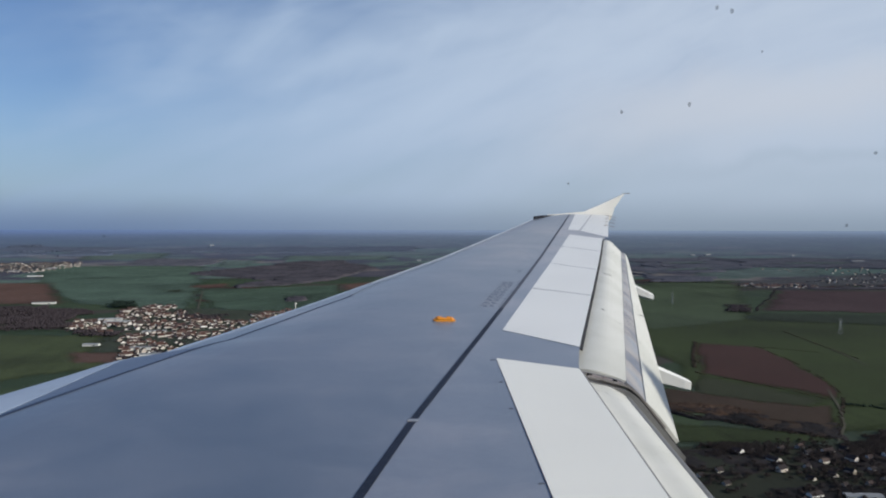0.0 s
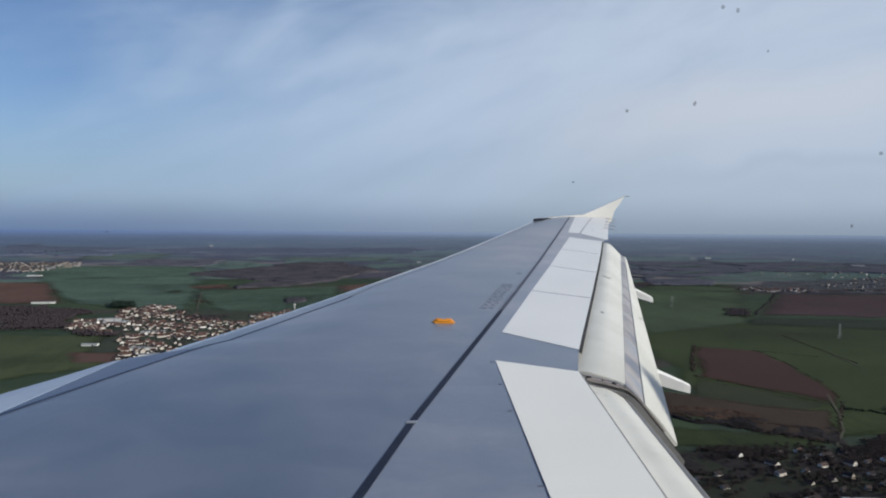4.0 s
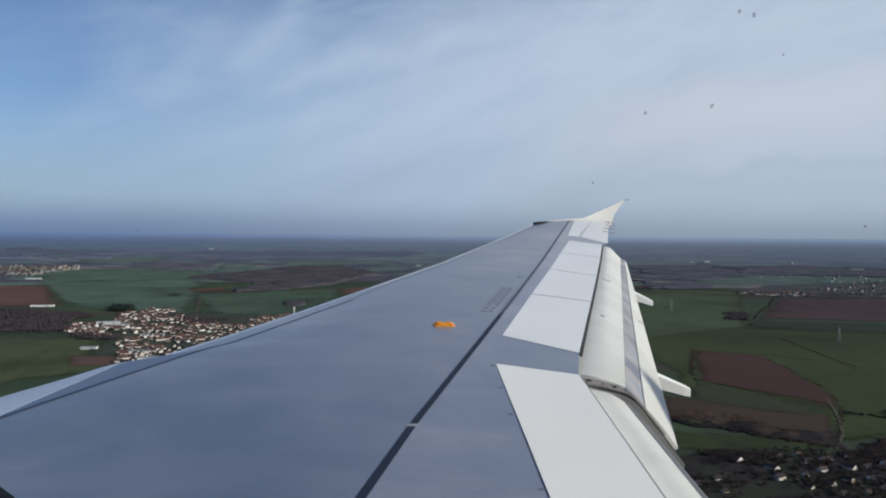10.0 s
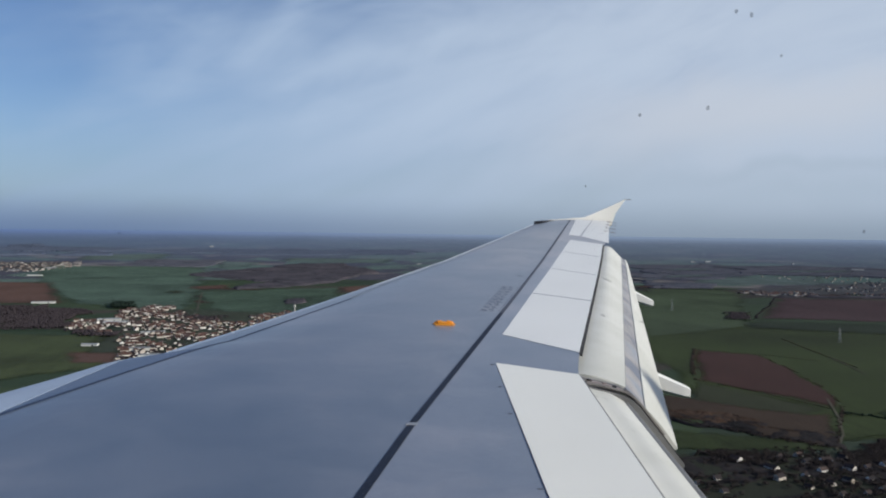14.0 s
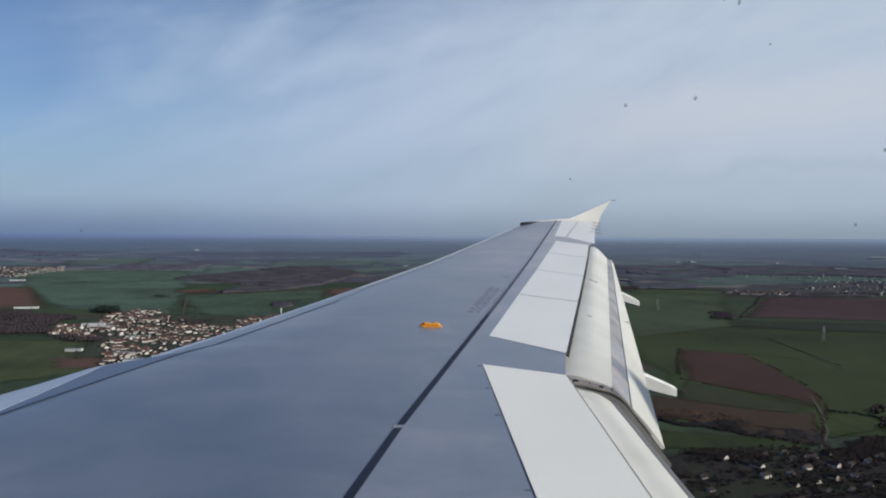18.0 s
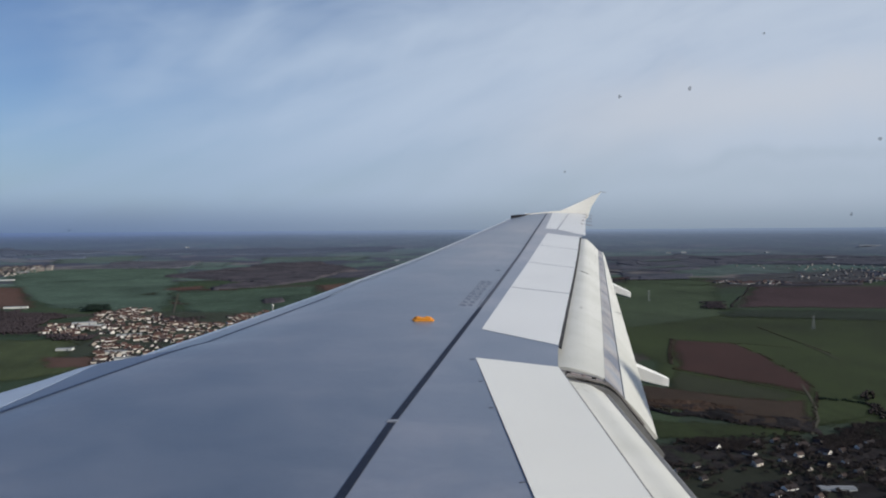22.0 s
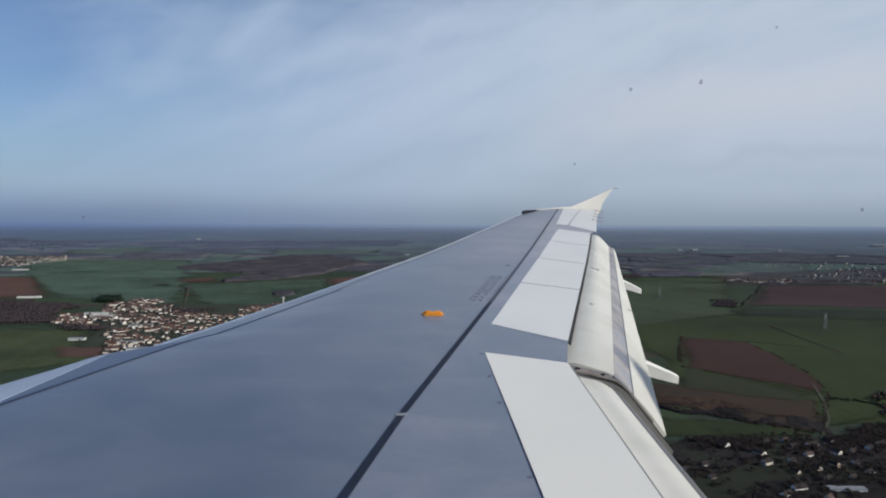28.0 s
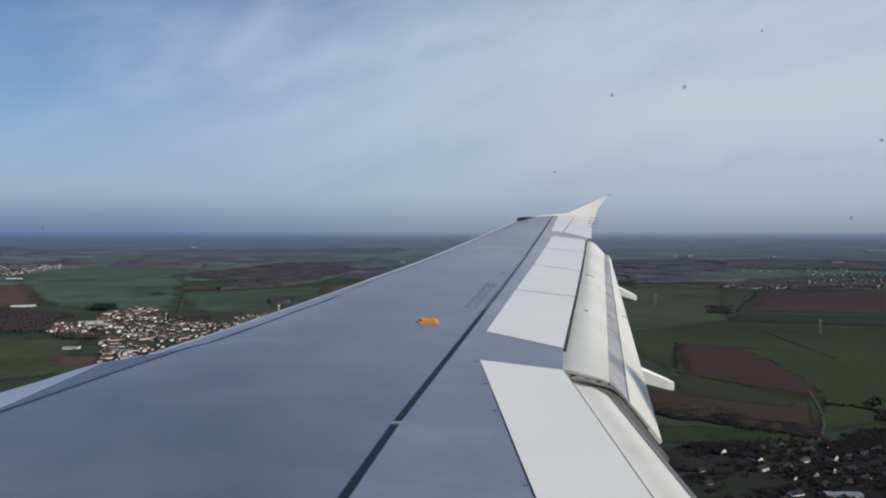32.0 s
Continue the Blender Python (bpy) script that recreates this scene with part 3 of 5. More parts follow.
# pale sealant beside the inboard spoiler, and its hinge bolts
strip("spoiler_edge", [(4.41 + 0.0907 * (y - 2.1) - 0.030, y) for y in (3.2, 3.7, 4.15)], 0.016, 0.010, PALE, 0.003, "pale sealant line by the inboard spoiler")
for y in (5.45, 5.9):
    x = 4.41 + 0.0907 * (y - 2.1) - 0.04
    bm = slab(bmesh.new(), [on_top(x, y, 0.004), on_top(x + 0.022, y, 0.004), on_top(x + 0.022, y + 0.01, 0.004), on_top(x, y + 0.01, 0.004)], 0.0035)
    part("hinge_mark", bm, STENCIL, wing)
for x, y, w, l in ((4.755, 6.36, 0.03, 0.010), (4.60, 4.56, 0.025, 0.010), (5.74, 9.80, 0.05, 0.03), (5.0, 12.2, 0.12, 0.03)):
    bm = slab(bmesh.new(), [on_top(x, y, 0.003), on_top(x + w, y, 0.003), on_top(x + w, y + l, 0.003), on_top(x, y + l, 0.003)], 0.0025)
    part("surface_mark", bm, STENCIL, wing)

# ---- cabin wall round the window ----
WX, WY, WZ = 3.7566, 1.7831, 1.3096


def rounded(cx, cz, w, h, r, n=8):
    pts = []
    for qx, qz, a0 in ((1, 1, 0), (-1, 1, 90), (-1, -1, 180), (1, -1, 270)):
        for i in range(n + 1):
            a = radians(a0 + 90 * i / n)
            pts.append((cx + qx * (w / 2 - r) + r * math.cos(a), cz + qz * (h / 2 - r) + r * math.sin(a)))
    return pts


hole = rounded(WX + 0.0615, WZ + 0.0275, 0.347, 0.245, 0.05)
rim = rounded(WX + 0.0615, WZ + 0.0275, 0.47, 0.44, 0.09)
fuselage = thing("fuselage_side", "plain cabin side of an airliner round one window", "fuselage", AIR, kind="structure")
bm = bmesh.new()
rs = [[Vector((x, WY + d, z)) for x, z in loop] for loop, d in ((hole, 0.012), (rim, 0.02), (rim, -0.02), (hole, -0.012))]
loft(bm, rs + [rs[0]], True, False)
part("window_frame", bm, TRIMM, fuselage, "dark cabin window surround", True)
bm = bmesh.new()
pts = rounded(WX + 0.0615, WZ + 0.0275, 0.357, 0.255, 0.055)
va = [bm.verts.new((x, WY + 0.003, z)) for x, z in pts]
vb = [bm.verts.new((x, WY, z)) for x, z in pts]
bm.faces.new(va)
bm.faces.new(vb[::-1])
for i in range(len(va)):
    j = (i + 1) % len(va)
    bm.faces.new((va[j], va[i], vb[i], vb[j]))
bmesh.ops.recalc_face_normals(bm, faces=bm.faces)
pane = part("window_pane", bm, GLASS, fuselage, "clear cabin window pane with dried specks")
pane.visible_shadow = False
# hull barrel with a cut-out behind the window surround
bm = bmesh.new()
CZ, RAD = 0.75, 1.885
hull_xs = [-6, -2, 1, WX + 0.056 - 0.20, WX + 0.056 + 0.20, 6, 9, 14]
a_lo, a_hi = math.asin((WZ + 0.028 - 0.20 - CZ) / RAD), math.asin((WZ + 0.028 + 0.20 - CZ) / RAD)
angs = [a_lo + (a_hi - a_lo) * i / 4 for i in range(4)] + [a_hi + (2 * math.pi - (a_hi - a_lo)) * i / 44 for i in range(44)]
vs = [[bm.verts.new((x, RAD * k * math.cos(a), CZ + up + RAD * k * math.sin(a))) for a in angs]
      for x, k, up in [(x, 1.0, 0.0) for x in hull_xs] + [(17.0, 0.85, 0.2), (20.0, 0.53, 0.65), (23.0, 0.18, 1.05)]]
for i in range(len(vs) - 1):
    for j in range(len(angs)):
        if i == 3 and j < 4:
            continue
        k = (j + 1) % len(angs)
        bm.faces.new((vs[i][j], vs[i][k], vs[i + 1][k], vs[i + 1][j]))
for v in (vs[0], vs[-1]):
    bm.faces.new(v)
bmesh.ops.recalc_face_normals(bm, faces=bm.faces)
hull = part("hull", bm, HULL, fuselage, "plain white hull")
# tail fin behind, whose tip throws the small shadow on the aft flap
bm = bmesh.new()
FIN_TIP = 8.69
rs = []
for z in (2.2, 4.0, 6.0, 8.0, FIN_TIP):
    x0 = 19.41 - 1.02 * (FIN_TIP - z)
    x1 = 21.3 - 0.30 * (FIN_TIP - z)
    th = 0.10 + 0.035 * (FIN_TIP - z)
    rs.append([Vector((x0 + (x1 - x0) * u, s_ * th * 0.5 * k, z)) for u, k, s_ in ((0, 0, 1), (0.1, 0.7, 1), (0.35, 1, 1), (1, 0.1, 1), (1, 0.1, -1), (0.35, 1, -1), (0.1, 0.7, -1))])
part("tail_fin", loft(bm, rs), HULL, fuselage, "white tail fin")
lining = hull.modifiers.new("thickness", "SOLIDIFY")
lining.thickness, lining.offset = 0.05, -1
# dried specks on the pane
specks = [(0.1174, 0.0687, 1.0), (0.1222, 0.068, 1.1), (0.0886, 0.036, 0.8), (0.1098, 0.0393, 1.0), (0.1633, 0.0042, 0.7), (0.0729, 0.0142, 0.5), (0.172, 0.0272, 1.0),
          (0.1325, 0.0564, 0.5), (-0.0578, -0.0047, 0.5), (0.1771, 0.0523, 0.8)]
rng = random.Random(8)
for dx, dz, s in specks:
    bm = bmesh.new()
    r = 0.00054 * s
    ring = [(r * rng.uniform(0.7, 1.3) * math.cos(a * 0.785), 1.25 * r * rng.uniform(0.7, 1.3) * math.sin(a * 0.785)) for a in range(8)]
    slab(bm, [(WX + dx + a, WY - 0.0003, WZ + dz + b) for a, b in ring], 0.0004, (0, -1, 0))
    bmesh.ops.recalc_face_normals(bm, faces=bm.faces)
    part("speck", bm, DUST, pane)

# ---- the land ----
# Plan distances, fitted to the camera's view, run on to the horizon; past 2.6 km the sheet rises and draws in, so that
# all of it lies within 4.9 km.
_d = np.linspace(1, 4840, 3000)
_s = np.clip((_d - 2600) / 2260, 0, None) ** 2
_D = _d / (1 - _s)


def lie(X, Y):
    """Where a place of the plan lies: x, y, z and the scale there."""
    D = math.hypot(X, Y)
    d = float(np.interp(D, _D, _d))
    s = max(0.0, (d - 2600) / 2260) ** 2
    k = d / max(D, 1e-6)
    return X * k, Y * k, ALT * s, k


def land_uv(me, pts, layer="plan"):
    """A plan map in kilometres for the land's materials."""
    uv = me.uv_layers.new(name=layer)
    idx = np.empty(len(me.loops), dtype=np.int32)
    me.loops.foreach_get("vertex_index", idx)
    co = np.array(pts, dtype=np.float32)[idx] / 1000.0
    uv.data.foreach_set("uv", co.ravel())


def land_material(name, stops, cell=2.4, rough=0.95, tint=None):
    """Patchwork of fields with drilling lines and mottled soil."""
    m, n, b = material(name, rough, 0.0, 0.15)
    uv = n.add("ShaderNodeUVMap", uv_map="plan").outputs[0]
    warp = n.add("ShaderNodeTexNoise", {"Vector": uv, "Scale": 1.5, "Detail": 2.0}).outputs["Color"]
    vec = n.mix(0.10, uv, warp, "LINEAR_LIGHT")
    stretched = n.add("ShaderNodeMapping", {0: vec, "Rotation": (0, 0, 0.5), "Scale": (1.0, 1.7, 1)}).outputs[0]
    v = n.add("ShaderNodeTexVoronoi", {"Vector": stretched, "Scale": cell, "Randomness": 0.85}, distance="CHEBYCHEV")
    pick = n.add("ShaderNodeSeparateColor", {0: v.outputs["Color"]}).outputs[0]
    base = n.ramp(pick, stops)
    base.node.color_ramp.interpolation = "CONSTANT"
    mott = n.noise(uv, 9.0, 6.0, 0.6)
    fine = n.noise(uv, 60.0, 5.0, 0.65)
    f = n.math("ADD", n.math("MULTIPLY", mott, 0.7), n.math("MULTIPLY", fine, 0.3))
    base = n.mix(1.0, base, n.ramp(f, [(0.25, (0.72, 0.72, 0.72)), (0.5, (1, 1, 1)), (0.75, (1.3, 1.25, 1.2))]), "MULTIPLY")
    if tint:
        base = n.mix(tint[0], base, rgb(*tint[1]))
    link(n, base, b, "Base Color")
    return m


def field_material(name, colour, rows=70.0, angle=0.3, vary=0.55, ragged=True):
    """Drilled, mottled crop or soil; its rim is broken up to look soft from the camera."""
    m, n, b = material(name, 0.95, 0.0, 0.15)
    uv = n.add("ShaderNodeUVMap", uv_map="plan").outputs[0]
    mott = n.noise(uv, 5.0, 6.0, 0.6, 0.4)
    turned = n.add("ShaderNodeMapping", {0: uv, "Rotation": (0, 0, angle), "Scale": (1.0, 0.06, 1)}).outputs[0]
    drill = n.noise(turned, rows, 3.0, 0.6)
    f = n.math("ADD", n.math("MULTIPLY", mott, 0.65), n.math("MULTIPLY", drill, 0.35))
    f = n.math("ADD", n.math("MULTIPLY", f, 0.5), n.math("MULTIPLY", n.noise(uv, 1.7, 3.0, 0.5, 0.5), 0.3))
    f = n.math("ADD", f, n.math("MULTIPLY", n.noise(uv, 38.0, 6.0, 0.7), 0.2))
    lo = tuple(c * (1 - vary) for c in colour)
    hi = tuple(c * (1 + vary) for c in colour)
    link(n, n.ramp(f, [(0.36, lo), (0.5, colour), (0.64, hi)]), b, "Base Color")
    if ragged:
        rim = n.add("ShaderNodeSeparateXYZ", {0: n.add("ShaderNodeUVMap", uv_map="rim").outputs[0]})
        edge = n.math("MINIMUM", rim.outputs[0], rim.outputs[1])
        rim_noise = n.math("ADD", n.math("MULTIPLY", n.noise(uv, 14.0, 3.0, 0.6), 1.6), n.math("MULTIPLY", n.noise(uv, 160.0, 4.0, 0.75), 3.4))
        link(n, n.math("GREATER_THAN", n.math("ADD", edge, rim_noise), 3.0), b, "Alpha")
    return m


def far_material(name, stops, cell, sky_blue):
    """The plain backdrop of distance: dark patches that painted haze pales into blue."""
    m, n, b = material(name, 1.0, 0.0, 0.0)
    uv = n.add("ShaderNodeUVMap", uv_map="plan").outputs[0]
    flat_uv = n.add("ShaderNodeMapping", {0: uv, "Scale": (0.75, 0.75, 1)}).outputs[0]
    v = n.add("ShaderNodeTexVoronoi", {"Vector": flat_uv, "Scale": cell}, distance="CHEBYCHEV")
    pick = n.add("ShaderNodeSeparateColor", {0: v.outputs["Color"]}).outputs[0]
    soft = n.noise(flat_uv, 0.9, 5.0, 0.6)
    base = n.ramp(n.math("ADD", n.math("MULTIPLY", pick, 0.35), n.math("MULTIPLY", soft, 0.65)), stops)
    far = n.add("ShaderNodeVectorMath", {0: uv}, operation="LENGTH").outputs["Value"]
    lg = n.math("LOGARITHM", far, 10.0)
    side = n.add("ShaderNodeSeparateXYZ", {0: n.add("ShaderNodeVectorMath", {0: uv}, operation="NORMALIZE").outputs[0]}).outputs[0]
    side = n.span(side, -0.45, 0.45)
    # Haze is painted: the base mixes to blue with distance, paler on the aft side.
    haze_near = n.mix(side, rgb(0.096, 0.136, 0.222), rgb(0.162, 0.202, 0.268))
    base = n.mix(n.math("MULTIPLY", n.span(lg, 0.70, 1.30), 0.68), base, haze_near)
    haze_far = n.mix(side, rgb(*sky_blue), rgb(0.296, 0.374, 0.480))
    base = n.mix(n.span(lg, 1.20, 2.15), base, haze_far)
    link(n, base, b, "Base Color")
    return m


G1, G2, G3 = (0.031, 0.050, 0.027), (0.040, 0.060, 0.030), (0.029, 0.043, 0.028)
B1, B2, W1 = (0.044, 0.0215, 0.0180), (0.045, 0.042, 0.034), (0.034, 0.031, 0.030)
LAND = land_material("farmland", [(0.0, G1), (0.25, G3), (0.42, G2), (0.6, W1), (0.72, G1), (0.84, B2), (0.93, B1)])
FARLAND = far_material("distant farmland with painted haze", [(0.34, (0.086, 0.126, 0.110)), (0.38, (0.056, 0.059, 0.078)), (0.45, (0.066, 0.068, 0.088)), (0.48, (0.090, 0.130, 0.114)), (0.53, (0.082, 0.116, 0.104)),
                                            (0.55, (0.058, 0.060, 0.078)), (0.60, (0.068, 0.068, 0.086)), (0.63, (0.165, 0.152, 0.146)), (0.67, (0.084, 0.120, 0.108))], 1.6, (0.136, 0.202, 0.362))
WHEAT = field_material("winter wheat", (0.0280, 0.0400, 0.0128))
# Haze is put into WHEAT_SOFT, WHEAT_MID and WHEAT_PALE: paler, bluer wheat.
WHEAT_SOFT = field_material("soft green wheat", (0.043, 0.061, 0.032), 50.0, 0.6)
WHEAT_MID = field_material("mid-distance winter wheat", (0.045, 0.072, 0.048), 50.0, 0.1)
# Wood floor lifted to a bluish tone for the haze over it.
WOODFLOOR = field_material("hazed wood floor and scrub", (0.066, 0.076, 0.092), 20.0, 0.2, 0.75)
ROUGHGREEN = field_material("rough green pasture", (0.027, 0.031, 0.016), 25.0, -0.3)
WHEAT_PALE = field_material("hazed winter wheat", (0.058, 0.090, 0.067))
# Far crop, paled and blued with painted haze.
FARCROP = field_material("far hazed crop", (0.074, 0.102, 0.096), 60.0, -0.2)
MEADOW_PALE = field_material("pale meadow", (0.050, 0.064, 0.027), 30.0, 0.5)
DARKCROP = field_material("dark crop", (0.020, 0.029, 0.017), 60.0, -0.4)
PLOUGH = field_material("ploughed soil", B1, 80.0, 0.2, 0.34)
# Ploughed soil far off, its colour lifted by painted haze.
PLOUGH_FAR = field_material("far hazed soil", (0.046, 0.028, 0.030), 60.0, 0.5, 0.4)
PLOUGH2 = field_material("drier ploughed soil", (0.088, 0.052, 0.040), 80.0, 0.8, 0.34)
ROUGH = field_material("rough brown grass", (0.042, 0.028, 0.019), 25.0, 0.3, 0.4)
TRACK = field_material("pale farm track", (0.070, 0.068, 0.048), 30.0, 0.1, 0.2, False)
YARD_DARK = field_material("shaded village ground", (0.024, 0.028, 0.018), 40.0, 0.4, 0.5)
# Far gardens and streets; haze is mixed into this colour.
YARD_DIM = field_material("hazed garden ground", (0.054, 0.056, 0.060), 40.0, 0.4, 0.5)
YARD = field_material("village ground", (0.038, 0.046, 0.030), 40.0, 0.4, 0.45)


def polar_sheet(name, d0, d1, rings, mat, label, kind="structure"):
    """A ring of the land between two drawn-in distances."""
    seg = 300
    ds = [d0 + (d1 - d0) * (i / rings) for i in range(rings + 1)]
    verts, plan, faces = [], [], []
    for d in ds:
        s = max(0.0, (d - 2600) / 2260) ** 2
        D = d / (1 - s)
        for j in range(seg):
            a = 2 * math.pi * j / seg
            bell = math.exp(-((d - 4640) / 130) ** 2)
            hill = 14.0 * bell * max(0.0, noise.noise((3 * math.sin(a), 3 * math.cos(a), 2.0)) + 0.35 * noise.noise((14 * math.sin(a), 14 * math.cos(a), 5.0)))
            verts.append((d * math.sin(a), d * math.cos(a), ALT * s + hill))
            plan.append((D * math.sin(a), D * math.cos(a)))
    for i in range(rings):
        for j in range(seg):
            k = (j + 1) % seg
            faces.append((i * seg + j, (i + 1) * seg + j, (i + 1) * seg + k, i * seg + k))
    me = bpy.data.meshes.new(name)
    me.from_pydata(verts, [], faces)
    land_uv(me, plan)
    for p in me.polygons:
        p.use_smooth = True
    me.materials.append(mat)
    me.flip_normals() if me.polygons[0].normal.z < 0 else None
    return tagged(new(name, me), label, "ground", kind=kind)


polar_sheet("ground", 1.0, 3700, 60, LAND, "flat winter farmland, green and brown fields")
polar_sheet("backdrop", 3700, 4839, 60, FARLAND, "distant dark fields and woods with painted haze, bluish at the horizon")


def field(corners, mat, label, lift=0.6, n=18, name="field"):
    """A field laid on the land: four corners round it, or two facing hedge lines of plan places."""
    if len(corners) == 4:
        one, two = [Vector(corners[0]), Vector(corners[3])], [Vector(corners[1]), Vector(corners[2])]
    else:
        one, two = ([Vector(p) for p in side] for side in corners)

    def at(side, v):
        v *= len(side) - 1
        i = min(int(v), len(side) - 2)
        return side[i].lerp(side[i + 1], v - i)

    w = 0.012 * ((one[0] - two[0]).length + (one[0] - one[-1]).length)
    verts, plan, faces, rims = [], [], [], []
    for i in range(n + 1):
        for j in range(n + 1):
            across = (at(one, j / n) - at(two, j / n)).length
            down = (one[0].lerp(two[0], i / n) - one[-1].lerp(two[-1], i / n)).length
            # Rim width grows with distance, so edges look equally soft from the camera.
            fade = 0.022 * one[0].lerp(two[-1], 0.5).length
            rims.append((min(i, n - i) / n * across / fade * 1000, min(j, n - j) / n * down / fade * 1000))
            p = at(one, j / n).lerp(at(two, j / n), i / n)
            p = p + Vector((noise.noise((p.x * 0.006, p.y * 0.006, 1)) * w, noise.noise((p.x * 0.006, p.y * 0.006, 7)) * w))
            x, y, z, k = lie(p.x, p.y)
            verts.append((x, y, z + lift))
            plan.append((p.x, p.y))
    for i in range(n):
        for j in range(n):
            q = i * (n + 1) + j
            faces.append((q, q + 1, q + n + 2, q + n + 1))
    me = bpy.data.meshes.new(name)
    me.from_pydata(verts, [], faces)
    land_uv(me, plan)
    land_uv(me, rims, "rim")
    me.materials.append(mat)
    if me.polygons[0].normal.z < 0:
        me.flip_normals()
    return tagged(new(name, me), label, "field", kind="structure")


# Plan places are set, and pushed outward, to suit the camera's view.
# ahead of the wing
FIELDS_AHEAD = [
    ((((-2481, 6634), (-1731, 4673), (-1055, 3201)), ((-1038, 6461), (-692, 4269), (-512, 2886))), WHEAT_PALE, "broad green winter wheat field", 0.5),
    (((-730, 3842), (35, 4200), (23, 2748), (-373, 2601)), WHEAT_MID, "green wheat field behind the village", 0.8),
    (((-2308, 4673), (-1529, 4419), (-1058, 3219), (-1638, 3231)), PLOUGH2, "brown ploughed field", 0.9),
    (((-808, 4200), (-586, 4393), (-543, 4108), (-732, 3946)), PLOUGH2, "strip of bare brown soil by the wood", 1.1),
    (((-877, 3923), (-762, 3969), (-692, 3727), (-785, 3681)), ROUGHGREEN, "bare rough corner among the wheat", 1.2),
    (((-23, 4200), (346, 4500), (323, 3808), (23, 3750)), PLOUGH2, "strip of bare brown soil by the wood", 1.1),
    (((-1422, 2388), (-605, 2265), (-468, 1743), (-974, 1353)), MEADOW_PALE, "green meadow below the trees", 0.7),
    (((-669, 1986), (-526, 1958), (-462, 1766), (-596, 1787)), PLOUGH2, "brown rough field by the sheds", 1.0),
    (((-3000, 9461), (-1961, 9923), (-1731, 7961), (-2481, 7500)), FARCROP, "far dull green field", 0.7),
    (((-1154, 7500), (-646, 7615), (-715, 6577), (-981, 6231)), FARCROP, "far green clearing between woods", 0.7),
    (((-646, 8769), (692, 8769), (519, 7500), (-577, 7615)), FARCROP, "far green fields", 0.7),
]
# aft of the flaps
FIELDS_AFT = [
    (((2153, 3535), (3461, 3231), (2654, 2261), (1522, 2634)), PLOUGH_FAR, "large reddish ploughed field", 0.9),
    (((2365, 2688), (3115, 2746), (2954, 2631), (2261, 2596)), ROUGH, "pale worn strip across the ploughed soil", 1.2),
    (((1488, 2606), (2481, 2261), (2054, 1985), (1320, 2358)), DARKCROP, "dark green crop field", 1.1),
    (((1500, 3946), (2158, 3808), (1399, 2399), (868, 2114)), WHEAT_SOFT, "green wheat field", 0.7),
    (((1731, 4211), (2192, 4108), (2135, 3600), (1592, 3808)), WHEAT_SOFT, "green pasture before the village", 0.9),
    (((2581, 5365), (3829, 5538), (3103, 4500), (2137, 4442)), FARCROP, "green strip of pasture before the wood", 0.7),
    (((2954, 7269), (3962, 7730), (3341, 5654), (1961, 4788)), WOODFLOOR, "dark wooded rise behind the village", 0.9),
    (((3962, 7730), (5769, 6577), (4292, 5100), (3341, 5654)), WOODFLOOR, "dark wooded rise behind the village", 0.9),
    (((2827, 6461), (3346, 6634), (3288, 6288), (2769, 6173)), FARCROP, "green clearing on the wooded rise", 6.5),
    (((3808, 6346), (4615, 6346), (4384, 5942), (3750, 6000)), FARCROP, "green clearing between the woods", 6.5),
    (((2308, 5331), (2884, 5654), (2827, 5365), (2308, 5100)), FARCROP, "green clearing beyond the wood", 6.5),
]
FIELDS_NEAR = [
    (((938, 2464), (2538, 2308), (960, 960), (595, 1104)), WHEAT, "wide green wheat field under the pylon", 0.5),
    ((((940, 1924), (1073, 1839), (1036, 1621), (958, 1375), (883, 1227)), ((747, 1511), (786, 1424), (820, 1361), (850, 1287), (868, 1229))), PLOUGH, "brown ploughed field with hedged edges", 1.1),
    ((((747, 1505), (819, 1356), (866, 1224)), ((616, 1309), (707, 1242), (790, 1177))), ROUGHGREEN, "rough green strip below the ploughed field", 0.9),
    ((((602, 1389), (676, 1327), (744, 1246), (806, 1208), (844, 1202)), ((525, 1200), (588, 1144), (637, 1056), (684, 1014), (718, 996))), ROUGH, "rough brown grass strip", 1.3),
    (((456, 1157), (744, 1025), (678, 985), (422, 1012)), WHEAT, "green field above the village wood", 1.0),
    (((792, 1177), (1036, 1219), (909, 1080), (733, 1020)), WHEAT, "green field corner by the hedge", 1.2),
]
for corners, mat, label, lift in FIELDS_AHEAD + FIELDS_AFT + FIELDS_NEAR:
    field(corners, mat, label, lift)


def lane(pts, width, mat, label, name="road"):
    bm = bmesh.new()
    uvp = []
    rows = []
    for i, p in enumerate(pts):
        p = Vector(p)
        d = (Vector(pts[min(i + 1, len(pts) - 1)]) - Vector(pts[max(i - 1, 0)])).normalized()
        nrm = Vector((-d.y, d.x)) * width / 2
        r = []
        for q in (p - nrm, p + nrm):
            x, y, z, k = lie(q.x, q.y)
            r.append(bm.verts.new((x, y, z + 1.6)))
            uvp.append((q.x, q.y))
        rows.append(r)
    for a, b in zip(rows, rows[1:]):
        bm.faces.new((a[0], a[1], b[1], b[0]))
    bmesh.ops.recalc_face_normals(bm, faces=bm.faces)
    me = bpy.data.meshes.new(name)
    bm.to_mesh(me)
    bm.free()
    if me.polygons[0].normal.z < 0:
        me.flip_normals()
    land_uv(me, uvp)
    me.materials.append(mat)
    return tagged(new(name, me), label, "road", kind="structure")


lane([(913, 1312), (835, 1167), (770, 1065), (708, 992)], 4, TRACK, "pale farm track between fields")
